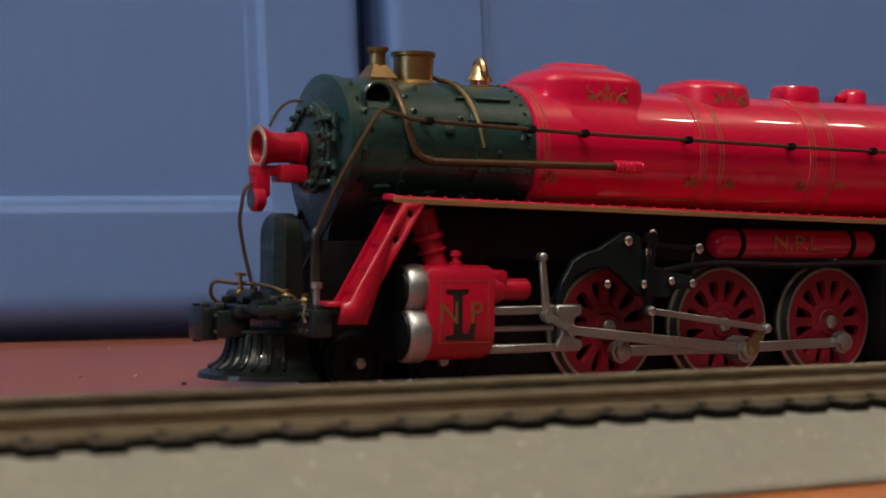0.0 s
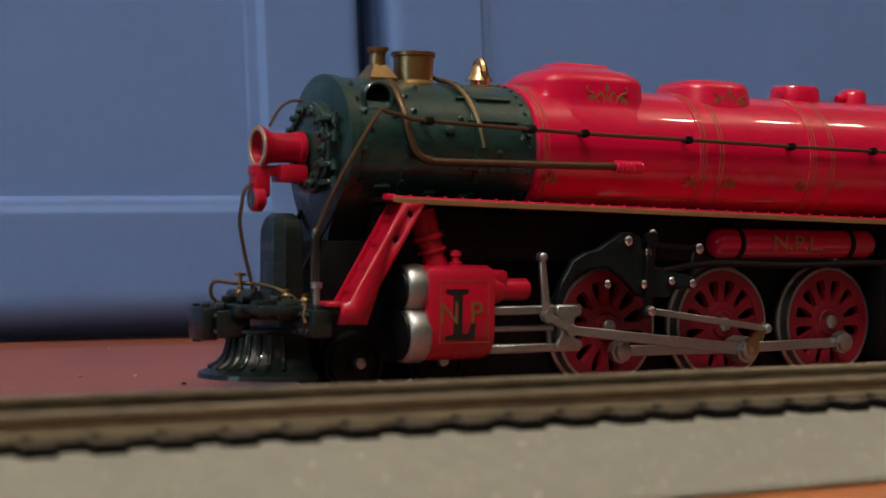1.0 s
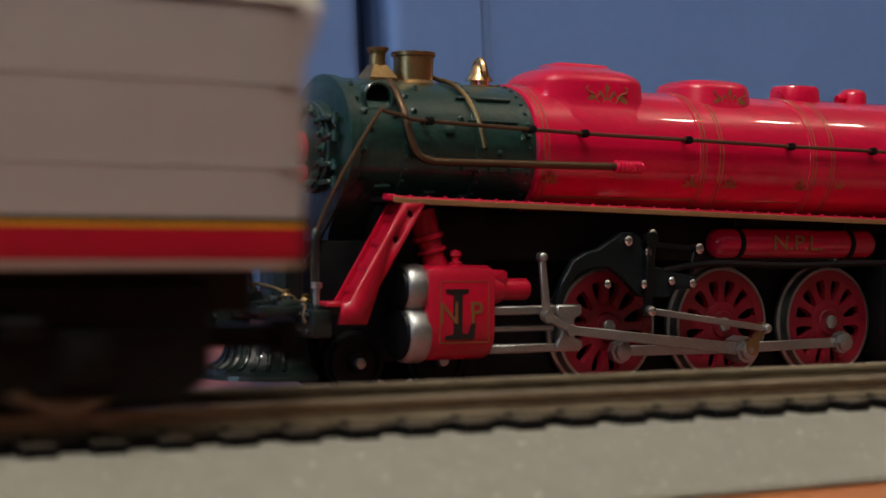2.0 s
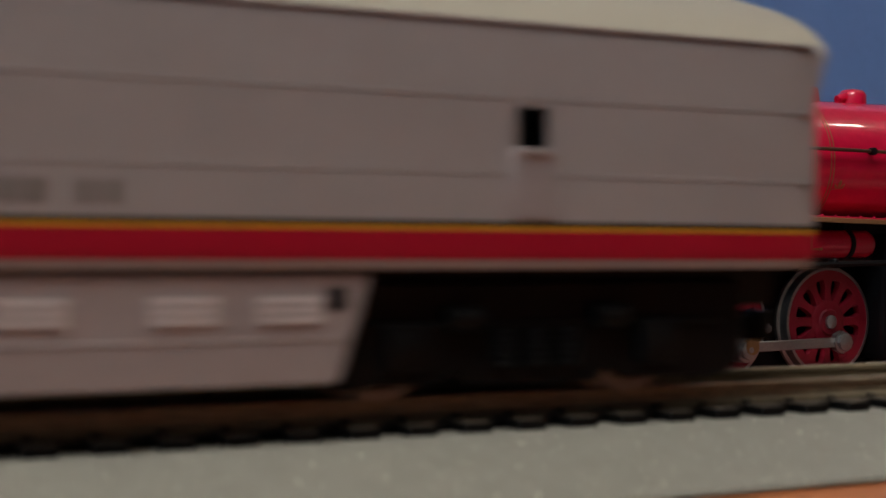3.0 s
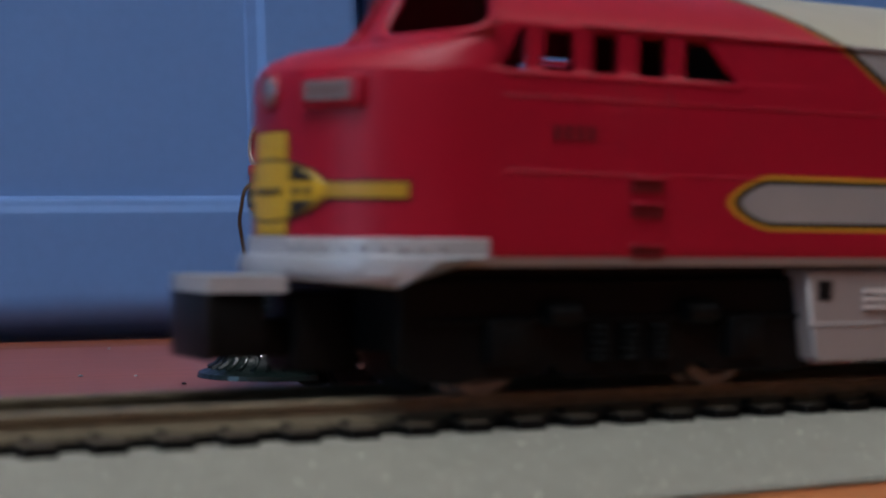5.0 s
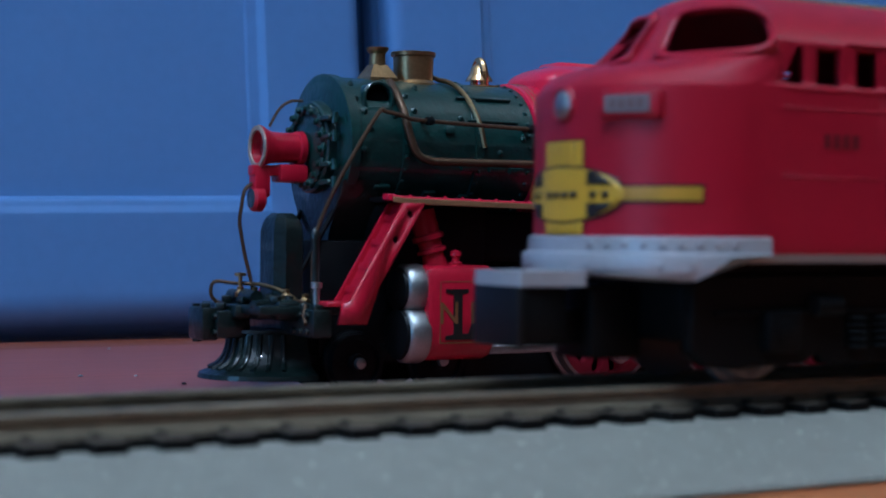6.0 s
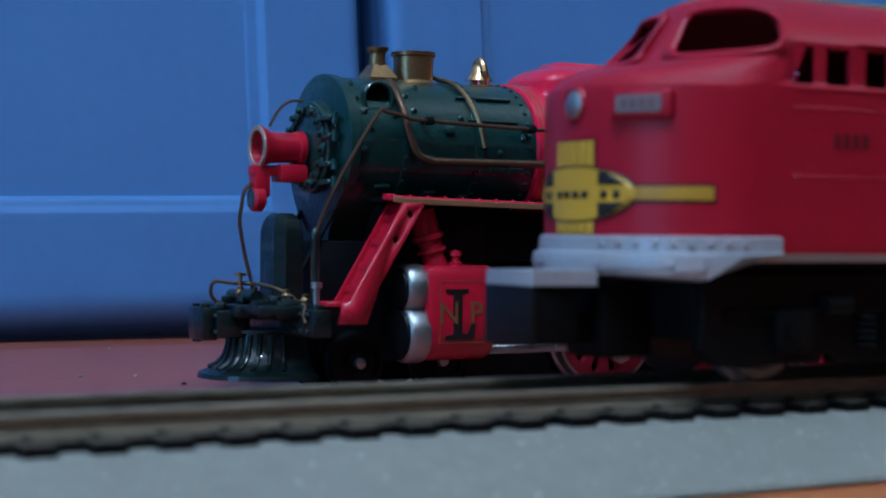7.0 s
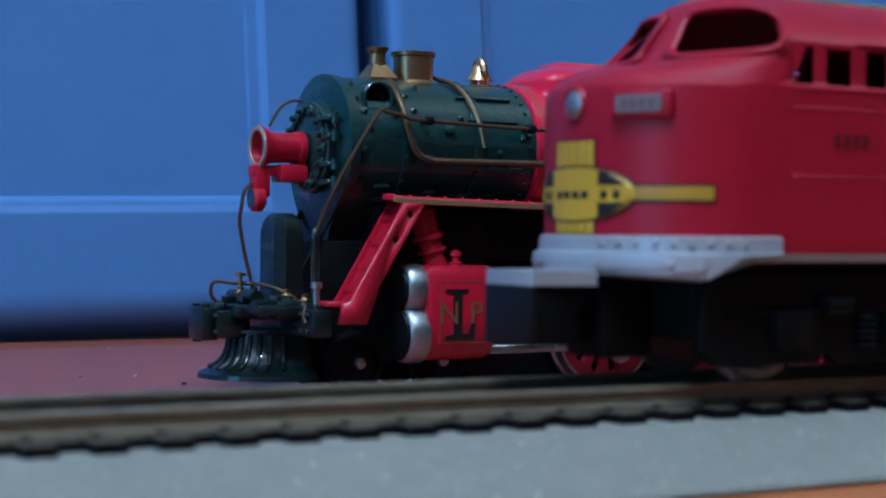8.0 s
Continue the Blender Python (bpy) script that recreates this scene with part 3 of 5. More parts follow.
    def ring(z, out, n=14, x_end=11.0, lift=0.0):
        full = [nose_point(33, k / 200, out) for k in range(201)]
        last = next((k for k, q in enumerate(full) if q[0] >= x_end), 200) / 200
        pts = [nose_point(33, last * k / n, out) + (z + lift * (1 - k / n) ** 0.6,) for k in range(n + 1)]
        pts.append((x_end, -18 - out, z) if last == 1 else (x_end, pts[-1][1] - 0.02, z))
        return pts[::-1] + [(x, -y, h) for x, y, h in pts[1:]]
    levels = [ring(26.9, 0.1, x_end=9.9), ring(26.7, 0.6, x_end=9.9), ring(25.0, 0.7, x_end=9.8), ring(24.8, 1.3, x_end=9.6), ring(24.4, 1.4, x_end=3.6), ring(23.4, 1.5, x_end=2.2, lift=0.2), ring(21.9, 1.2, x_end=0.3, lift=0.7), ring(21.6, 0.2, x_end=0.0, lift=0.8)]
    vs = [[sk.verts.new(p) for p in lv] for lv in levels]
    for a, b in zip(vs, vs[1:]):
        for k in range(len(a) - 1):
            sk.faces.new((a[k], a[k + 1], b[k + 1], b[k]))
    sk.faces.new(vs[0]), sk.faces.new(vs[-1][::-1])
    for s in (-1, 1):
        sk.faces.new([row[0 if s < 0 else -1] for row in vs])
    skirt = part("pilot_skirt", sk, SILVER_PALE, d, "silver front skirt", smooth=30)
    rv = B()
    lathe(rv, (0, 0, 0), (0, -1, 0), [(0, 0.45), (0.3, 0.36), (0.45, 0.0)], 8)
    first = None
    for k in range(9):
        x, y = nose_point(33, 0.2 + 0.085 * k, 0.65)
        m = mm(x, y, 26.0, 0, 0, -65 + k * 7.5)
        first = link("rivet", first.data, skirt, at=m) if first else part("rivet", rv, SILVER_PALE, skirt, at=m)
    for s0, s1, z0, z1, o in ((5.5, 14.5, 23.1, 24.0, 1.9), (14.5, 18.0, 22.8, 24.3, 2.1), (-18.0, -5.5, 23.1, 24.0, 1.9)):
        bar_rows = [[on_nose(s0 + (s1 - s0) * k / 10, z, q) for k in range(11)] for z, q in ((z0, o - 0.8), (z0, o), (z1, o), (z1, o - 0.8))]
        decal("step_bar", bar_rows, SILVER_PALE, "raised silver bar")
    part("front_step", slab(B(), [(-7.5, -6.0), (-11, -5.6), (-16, -5.2), (-16.4, -4.6), (-16.4, 4.6), (-16, 5.2), (-11, 5.6), (-7.5, 6.0)], 20.9, 22.7), SILVER_PALE, d, "silver buffer step")
    part("coupler_box", box(B(), -15.6, -9.2, -4.8, 4.8, 13.9, 20.9, 0.6), PLASTIC, d)
    part("drawbar", box(B(), -9.4, -5.6, -2.6, 2.6, 13.9, 18.0, 0.4), PLASTIC, d)
    part("pilot_block", box(B(), -6.0, 1.5, -5.0, 3.0, 12.2, 20.9, 0.6), PLASTIC, d)
    part("coupler_plate", box(B(), -16.3, -15.4, -5.2, 5.2, 13.8, 20.9, 0.3), SILVER_DARK, d, "grey coupler plate")
    part("underframe", box(B(), 1, 16, -13.5, 13.5, 14.5, 21.9, 1.0), PLASTIC, d)
    ck = B()
    box(ck, 166, 177, -1.6, 1.6, 15.2, 17.6, 0.4)
    box(ck, 176, 179, -2.6, 1.0, 14.4, 18.2, 0.5)
    part("coupler", ck, PLASTIC, d, "black rear coupler")
    part("chassis", box(B(), 2, 169, -13.5, 13.5, 19.5, 36, 0.5), PLASTIC, d, "black inner chassis")

    # fuel tank
    tk = plate(B(), [(54.6, 23.6), (56.1, 12.9), (56.8, 12.3), (109.0, 12.3), (109.8, 12.9), (113.2, 23.6)], -17.4, 17.4, 0.35)
    tank = part("fuel_tank", tk, SILVER, d, "silver equipment box between the trucks", flat=True)
    for s in (-1, 1):
        part("ledge", box(B(), 55, 110.5, s * 17.4 - 0.12, s * 17.4 + 0.12, 16.7, 17.1, 0.1, 1), SILVER, tank)
        for u in (67.0, 78.0, 93.0, 104.0):
            for k in range(3):
                part("louvre", plate(B(), [(u - 3.4, 18.7 + k * 0.95), (u + 3.4, 18.7 + k * 0.95), (u + 3.4, 19.25 + k * 0.95), (u - 3.4, 19.25 + k * 0.95)], s * 17.3, s * 17.75), LOUVRE, tank)
        for u in (57.5, 109.2):
            part("socket", box(B(), u - 1.1, u + 1.1, s * 17.42 - 0.12, s * 17.42 + 0.12, 19.8, 22.2, 0.1, 1), BLACK, tank, "dark square opening")

    # trucks and wheels
    wheels = []
    for tx in (30.6, 134.5):
        truck = part("truck", box(B(), tx - 27, tx + 27, -9, 9, 14.5, 21.5, 0.8), PLASTIC, d, "black four-wheel truck")
        for s in (-1, 1):
            f = B()
            pr = [(-29, 22.5), (-29.5, 13.5), (-27, 11.6), (-22, 11.2), (-19.5, 11.6), (-12, 11.6), (-10, 13.0), (-8.5, 11.4), (8.5, 11.4), (10, 13.0), (12, 11.6), (19.5, 11.6), (22, 11.2), (27, 11.6), (29.5, 13.5), (29, 22.5)]
            plate(f, [(tx + x, z) for x, z in pr], s * 12.6, s * 14.6, 0.25)
            sf = part("side_frame", f, PLASTIC, truck)
        for dx in (-16.3, 16.3):
            for s in (-1, 1):
                j = B()
                box(j, tx + dx - 2.6, tx + dx + 2.6, s * 15.2 - 1.1, s * 15.2 + 1.1, 13.2, 18.2, 0.5)
                lathe(j, (tx + dx, s * 16.0, 15.6), (0, s, 0), [(0, 1.7), (0.5, 1.6), (0.7, 0.9), (0.75, 0)], 16)
                part("journal_box", j, PLASTIC, truck)
        for s in (-1, 1):
            for k in range(-1, 2):
                c = B()
                for i in range(5):
                    lathe(c, (tx + k * 4.2, s * 15.0, 13.4 + i * 0.85), (0, 0, 1), [(0, 1.1), (0.25, 1.5), (0.6, 1.1)], 10)
                part("spring", c, PLASTIC, truck)
            br = B()
            rod(br, (tx - 11.5, s * 15.5, 18.6), (tx - 7.5, s * 15.5, 18.6), 1.3, 12)
            rod(br, (tx + 7.5, s * 15.5, 18.6), (tx + 11.5, s * 15.5, 18.6), 1.3, 12)
            box(br, tx - 26, tx + 26, s * 14.9 - 0.3, s * 14.9 + 0.3, 17.6, 18.2, 0.1, 1)
            part("brake_rigging", br, PLASTIC, truck)
        for dx in (-16.3, 16.3):
            w = B()
            for s in (-1, 1):
                lathe(w, (0, s * 7.1, 0), (0, s, 0), [(0, 0.8), (0, 6.7), (0.7, 6.5), (0.9, 5.85), (2.6, 5.75), (2.6, 4.7), (2.0, 4.5), (2.0, 1.6), (3.0, 1.4), (3.0, 0)], 36)
            rod(w, (0, -9, 0), (0, 9, 0), 1.1, 10)
            ws = part("wheelset", w, WHEEL, truck, "dark steel wheelset", at=mm(tx + dx, 0, HEAD + 5.8))
            wheels.append((ws, tx + dx))
    return d, wheels


DIESEL, DIESEL_WHEELS = build_diesel()


# ---- steam locomotive: x along the track, y from its own middle, z from the table ----
AX = 42.0
RIM = mat("worn_rim_metal", rgb("a8988a"), 0.5, 0.3, vary=0.25, size=500)
# flat black standing in for the shade inside the drum's open end
HOLLOW_SHADE = mat("sooty_black", rgb("080808"), 0.9, vary=0.2, bump=0, spec=0.0)
GOLD_DIM = mat("aged_gilt", rgb("80562e"), 0.5, 0.2)
GOLD_AGED = mat("worn_gilt_leaf", rgb("946438"), 0.45, 0.3)
POLISHED = mat("polished_brass", rgb("dcb47c"), 0.2, 1.0, vary=0.1, wobble=0.2)


def oval_dome(levels, n=40, power=2.6):
    """Stacked ovals of (cx, half length, half width, z)."""
    bm = B()
    rings = []
    for cx, a, b, z in levels:
        ring = []
        for k in range(n):
            t = 2 * math.pi * k / n
            c, s = math.cos(t), math.sin(t)
            ring.append(bm.verts.new((cx + a * math.copysign(abs(c) ** (2 / power), c), b * math.copysign(abs(s) ** (2 / power), s), z)))
        rings.append(ring)
    for p, q in zip(rings, rings[1:]):
        for k in range(n):
            bm.faces.new((p[k], p[(k + 1) % n], q[(k + 1) % n], q[k]))
    bm.faces.new(rings[0][::-1]), bm.faces.new(rings[-1])
    return bm


def fleur_mesh(parent, size, m, wide=1.0, scrolls=True):
    """A small gilt leaf ornament with five petals and two scrolls."""
    bm = B()
    for ang, ln in ((0, 1.0), (38, 0.8), (-38, 0.8), (74, 0.75), (-74, 0.75)):
        a = math.radians(ang)
        d, q = (math.sin(a), math.cos(a)), (math.cos(a), -math.sin(a))
        pts = [(0.12, 0), (0.35, 0.11), (0.62, 0.15), (0.85, 0.09), (1.0, 0), (0.85, -0.09), (0.62, -0.15), (0.35, -0.11)]
        plate(bm, [(size * ln * (u * d[0] + v * q[0]), size * ln * (u * d[1] + v * q[1])) for u, v in pts], -0.06, 0.02)
    for s in (-1, 1) if scrolls else ():
        tube(bm, [(s * size * 0.15, -0.03, -0.05 * size), (s * size * 0.6 * wide, -0.03, -0.22 * size), (s * size * 1.05 * wide, -0.03, 0.05 * size), (s * size * 1.15 * wide, -0.03, 0.35 * size), (s * size * 0.9 * wide, -0.03, 0.42 * size), (s * size * 0.85 * wide, -0.03, 0.2 * size)], 0.045 * size, 6)
    return part("ornament", bm, GOLD_AGED, parent, "gilt leaf ornament", at=m)


def ornament_mesh(parent, half, m):
    """A gilt ornament: a bud between two scrolls that end in leaves; half its width in millimetres."""
    bm = B()
    plate(bm, [(half * x, half * z) for x, z in ((0, 0.28), (0.07, 0.42), (0.1, 0.52), (0.05, 0.64), (0, 0.72), (-0.05, 0.64), (-0.1, 0.52), (-0.07, 0.42))], -0.06, 0.02)
    plate(bm, [(half * x, half * z) for x, z in ((-0.05, 0.0), (0.05, 0.0), (0.03, 0.3), (-0.03, 0.3))], -0.06, 0.02)
    for s in (-1, 1):
        plate(bm, [(s * half * x, half * z) for x, z in ((0.08, 0.1), (0.2, 0.3), (0.3, 0.4), (0.38, 0.42), (0.36, 0.3), (0.24, 0.16), (0.1, 0.02))][::s], -0.06, 0.02)
        plate(bm, [(s * half * x, half * z) for x, z in ((0.55, 0.22), (0.72, 0.26), (0.95, 0.08), (1.0, -0.08), (0.82, -0.04), (0.66, -0.1), (0.62, 0.06))][::s], -0.06, 0.02)
        tube(bm, [(s * half * x, -0.03, half * z) for x, z in ((0.12, 0.04), (0.3, -0.08), (0.48, 0.02), (0.58, 0.2), (0.7, 0.3), (0.9, 0.36), (0.97, 0.5), (0.88, 0.58))], 0.03 * half, 6)
        tube(bm, [(s * half * x, -0.03, half * z) for x, z in ((0.3, 0.36), (0.42, 0.22), (0.5, 0.1))], 0.025 * half, 6)
    return part("ornament", bm, GOLD_AGED, parent, "gilt scroll ornament", at=m)


def on_boiler(x, z, r):
    """Pose on the near side of the boiler's skin, facing out."""
    y = -math.sqrt(max(0.01, r * r - (z - AX) ** 2))
    return mm(x, y, z, math.degrees(math.atan2(AX - z, -y)), 0, 0)


def build_steam():
    s = thing("steam_locomotive", "green and red enamelled model steam locomotive with gold lining", "model train", mm(0, 90.5, 0))

    # smokebox and its front
    box_ = part("smokebox", lathe(B(), (124.6, 0, AX), (1, 0, 0), [(0, 11.7), (0.25, 12.15), (2.0, 12.15), (2.3, 11.75), (10, 11.75), (10.05, 11.95), (11.2, 11.95), (11.25, 11.75), (24, 11.75), (24.05, 12.15), (25.6, 12.15), (25.65, 11.75), (36.4, 11.8)], 72), GREEN, s, "dark green smokebox")
    front = part("smokebox_front", lathe(B(), (124.7, 0, AX - 0.3), (-1, 0, 0), [(0, 11.2), (0.25, 10.9), (0.3, 8.3), (0.45, 7.9), (1.9, 7.8), (2.2, 7.5), (2.3, 5.0), (2.5, 4.6), (2.9, 2.0), (3.0, 0.0)], 56), GREEN, s, "dark green bolted front")
    nut = None
    for k in range(16):
        a = 2 * math.pi * k / 16 + 0.1
        m = mm(122.7, 6.4 * math.cos(a), AX - 0.3 + 6.4 * math.sin(a))
        if nut is None:
            b = B()
            lathe(b, (0.2, 0, 0), (-1, 0, 0), [(0, 0.95), (0.9, 0.95), (1.1, 0.6), (1.8, 0.5), (1.9, 0)], 8)
            box(b, -0.7, 0.2, -0.65, 0.65, -1.2, 1.2, 0.2, 1)
            nut = part("bolt", b, GREEN, front, at=m)
        else:
            link("bolt", nut.data, front, at=m @ mm(0, 0, 0, math.degrees(a), 0, 0))
    for z in (46.2, 43.2, 38.5, 35.6):
        h = B()
        box(h, 121.8, 124.0, -9.4, -5.4, z - 0.45, z + 0.45, 0.2, 1)
        rod(h, (123.0, -9.3, z - 0.9), (123.0, -9.3, z + 0.9), 0.6, 10)
        part("hinge", h, GREEN, front)
    rv = None
    for x in (126.2, 135.2, 149.4, 159.6):
        for k in range(16):
            a = math.radians(-62 + 10.5 * k)
            r = 12.12 if x == 149.4 else 11.9
            m = mm(x, -r * math.cos(a), AX + r * math.sin(a), -math.degrees(a), 0, 0)
            if rv is None:
                b = B()
                lathe(b, (0, 0.1, 0), (0, -1, 0), [(0, 0.42), (0.26, 0.34), (0.4, 0.0)], 8)
                rv = part("rivet", b, GREEN, box_, at=m)
            else:
                link("rivet", rv.data, box_, at=m)
    # small fittings on the smokebox side
    for x, z, w, h in ((139.5, 39.8, 1.2, 0.8), (147.5, 38.6, 1.6, 0.9), (153, 38.4, 1.6, 0.9), (157, 38.2, 1.4, 0.9), (152, 50.5, 5.5, 0.4), (152.5, 46.5, 5.0, 0.35), (141, 33.8, 1.2, 1.4), (148, 33.4, 1.0, 1.2), (143.5, 44.8, 0.9, 1.0), (131.5, 35.0, 1.5, 0.7)):
        b = B()
        box(b, -w, w, -0.55, 0.5, -h * 0.7, h * 0.7, 0.25, 2)
        part("fitting", b, GREEN, box_, at=on_boiler(x, z, 11.9))
    heater = part("feedwater_heater", lathe(B(), (130.8, 9.6, 49.7), (0, -1, 0), [(0, 2.0), (0.3, 2.6), (18.4, 2.6), (18.7, 2.95), (19.5, 2.95), (19.7, 2.7), (19.6, 2.35), (18.6, 2.25)], 36), GREEN, s, "green drum lying across the smokebox")
    part("drum_end", lathe(B(), (130.8, -9.1, 49.7), (0, -1, 0), [(0, 2.3), (0.1, 2.2), (0.15, 0)], 28), HOLLOW_SHADE, heater, "black disc painted as the hollow end's shade")
    cradle = B()
    box(cradle, 127.6, 134.0, -10.3, 10.3, 46.6, 48.4, 0.7)
    part("cradle", cradle, GREEN, heater)
    for k, (x, z) in enumerate(((127.9, 47.4), (133.4, 46.9), (128.6, 44.6), (126.9, 49.6), (127.4, 52.2), (136.6, 50.4), (137.4, 47.9), (139.6, 52.0), (146.2, 46.9), (153.5, 41.2), (158.2, 43.8), (150.4, 42.2), (127.3, 41.0))):
        b = B()
        lathe(b, (0, 0.4, 0), (0, -1, 0), [(0, 0.62), (0.6, 0.58), (0.75, 0.35), (1.0, 0.3), (1.1, 0)], 8)
        part("boss", b, GREEN, box_, at=on_boiler(x, z, 11.8))
    # headlight, its bracket and the marker lamp below
    hl = B()
    lathe(hl, (121.5, 0, 41.4), (-1, 0, 0), [(0, 2.4), (0.2, 2.9), (1.2, 2.9), (1.4, 2.5), (5.6, 2.6), (6.6, 2.9), (7.6, 3.55), (8.0, 3.7), (8.2, 3.4), (7.9, 2.9), (6.6, 2.5), (6.4, 0)], 40)
    lamp = part("headlight", hl, RED_CAST_SHADED, s, "red trumpet-shaped headlight")
    part("rim", lathe(B(), (113.25, 0, 41.4), (-1, 0, 0), [(-0.1, 2.75), (-0.1, 3.62), (0.2, 3.55), (0.2, 2.85), (-0.1, 2.75)], 40, False), RIM, lamp, "worn metal rim")
    part("lens", lathe(B(), (115.2, 0, 41.4), (-1, 0, 0), [(0, 2.45), (0.2, 2.3), (0.5, 0)], 28), GLASS_DARK, lamp, "dark lens")
    br = B()
    box(br, 116.6, 121.8, -2.2, 2.2, 35.6, 38.6, 0.6)
    box(br, 112.0, 117.2, -1.3, 1.3, 36.6, 38.4, 0.4)
    box(br, 112.3, 115.2, -1.5, 1.5, 33.0, 38.0, 0.5)
    part("lamp_bracket", br, RED_CAST_SHADED, s, "red bracket under the headlight")
    mk = part("marker_lamp", lathe(B(), (114.4, 0, 32.8), (-1, 0, 0), [(0, 1.6), (0.4, 2.2), (1.8, 2.2), (2.2, 1.8)], 28), RED_CAST_SHADED, s, "small round marker lamp")
    part("lens", lathe(B(), (112.3, 0, 32.8), (-1, 0, 0), [(0, 1.75), (0.2, 1.6), (0.3, 0)], 24), GLASS_DARK, mk, "dark grey lens")
    part("lamp_wire", tube(B(), [(121.5, 0, 49.4), (119.4, 0, 49.3), (117.3, 0, 48.0), (115.4, 0, 44.9)], 0.26), COPPER, s)
    part("lamp_wire", tube(B(), [(113.0, 0, 35.6), (111.1, 0, 34.2), (110.5, 0, 31.4), (110.2, 0, 29.0), (110.6, 0, 26.3), (111.2, 0, 23.3), (111.9, 0, 20.7), (112.5, 0, 18.5), (112.6, 0, 16.6)], 0.34), COPPER, s)

    # chimney, stack and bell
    st = B()
    lathe(st, (135.6, 0, 52.6), (0, 0, 1), [(0, 2.0), (3.4, 1.45), (5.6, 1.35), (6.2, 1.9), (6.7, 1.95), (6.7, 1.3), (4.5, 1.0), (4.4, 0)], 28)
    part("whistle_stack", st, BRASS, s, "small brass stack")
    bs = B()
    lv = [(2.75, 53.4), (2.65, 54.0), (1.3, 56.3)]
    rings = [[bs.verts.new((135.6 + a * h, b * h, z)) for a, b in ((-1, -1), (1, -1), (1, 1), (-1, 1))] for h, z in lv]
    for p, q in zip(rings, rings[1:]):
        for k in range(4):
            bs.faces.new((p[k], p[(k + 1) % 4], q[(k + 1) % 4], q[k]))
    bs.faces.new(rings[0][::-1]), bs.faces.new(rings[-1])
    part("stack_base", bs, BRASS, s, "square flared brass base", smooth=20)
    part("chimney", lathe(B(), (142.7, 0, 52.4), (0, 0, 1), [(0, 4.3), (0.9, 4.2), (1.5, 3.5), (5.6, 3.55), (5.8, 3.95), (6.4, 4.0), (6.5, 3.8), (6.4, 3.3), (3.5, 3.0), (3.4, 0)], 44), BRASS, s, "wide brass chimney")
    bell = part("bell", lathe(B(), (156.2, 0, 54.6), (0, 0, 1), [(0, 2.5), (0.5, 2.3), (1.2, 1.75), (2.2, 1.55), (2.8, 1.1), (3.1, 0)], 28), POLISHED, s, "polished brass bell")
    yk = B()
    tube(yk, [(156.2, -1.8, 53.4), (156.2, -1.75, 55.5), (156.2, -1.0, 57.6), (156.2, 0, 58.2), (156.2, 1.0, 57.6), (156.2, 1.75, 55.5), (156.2, 1.8, 53.4)], 0.75)
    box(yk, 153.6, 158.8, -2.6, 2.6, 53.0, 53.8, 0.3)
    rod(yk, (156.2, -1.0, 57.7), (156.2, 1.0, 57.7), 0.6, 10)
    part("yoke", yk, POLISHED, bell)

    # boiler, its lining, domes and ornaments
    boil = part("boiler", lathe(B(), (161, 0, AX), (1, 0, 0), [(0, 12.0), (0.25, 12.35), (35.5, 12.45), (35.6, 12.6), (62, 12.65), (62.1, 12.8), (100, 12.95), (139, 13.1)], 80), RED, s, "glossy red boiler with gold lining")
    for x, r in ((162.2, 12.38), (163.2, 12.38), (197.0, 12.62), (197.8, 12.62), (201.0, 12.64), (201.8, 12.64), (223.6, 12.8), (224.4, 12.82), (228.2, 12.84), (229.0, 12.84), (252, 12.92), (256, 12.94)):
        part("lining", lathe(B(), (x, 0, AX), (1, 0, 0), [(0, r - 0.2), (0, r + 0.04), (0.2, r + 0.04), (0.2, r - 0.2)], 80), GOLD_AGED, boil)
    for x0, x1 in ((163.6, 197), (202.1, 223.4), (229.5, 252)):
        b = B()
        box(b, x0, x1, -0.06, 0.3, -0.13, 0.13)
        part("lining", b, GOLD_AGED, boil, at=on_boiler(0, 33.9, 12.6))
    for x in (163.9, 194.8, 204.0, 221.4, 231.2):
        fleur_mesh(boil, 2.6, on_boiler(x, 36.2, 12.75), scrolls=False)
    d1 = part("sand_dome", oval_dome([(176.6, 14.4, 11.6, 46.5), (176.6, 13.4, 10.9, 48.4), (176.6, 12.4, 10.0, 49.9), (176.6, 11.9, 9.5, 50.9), (176.6, 11.7, 9.3, 52.0), (176.6, 11.6, 9.2, 54.6), (176.6, 11.3, 8.9, 55.5), (176.6, 10.6, 8.2, 56.3), (176.6, 9.2, 6.9, 57.1), (176.6, 7.4, 5.2, 57.7), (176.6, 6.4, 4.4, 58.0), (176.6, 6.0, 4.1, 58.5), (176.6, 4.6, 3.0, 58.8), (176.6, 2, 1.2, 58.9)], 64, 3.8), RED, s, "large red dome with gilt ornament")
    ornament_mesh(d1, 4.6, mm(177.6, -9.3, 51.4))
    d2 = part("steam_dome", oval_dome([(206.5, 10.4, 9.8, 48.6), (206.5, 9.2, 8.7, 50.6), (206.5, 8.5, 8.1, 51.8), (206.5, 8.2, 7.8, 55.2), (206.5, 7.6, 7.2, 56.3), (206.5, 6.0, 5.6, 57.0), (206.5, 3, 2.8, 57.2)], 56, 3.0), RED, s, "red dome with gilt ornament")
    ornament_mesh(d2, 3.9, mm(207.0, -7.9, 52.6))
    vb = B()
    rod(vb, (225.0, -1, 55.2), (229.0, -1, 55.4), 1.1, 14)
    part("safety_valve", vb, RED, s)
    part("turret", oval_dome([(230, 4.9, 4.4, 53.5), (230, 4.7, 4.2, 56.6), (230, 4.3, 3.8, 57.3), (230, 2.5, 2, 57.7)]), RED, s, "small red turret")
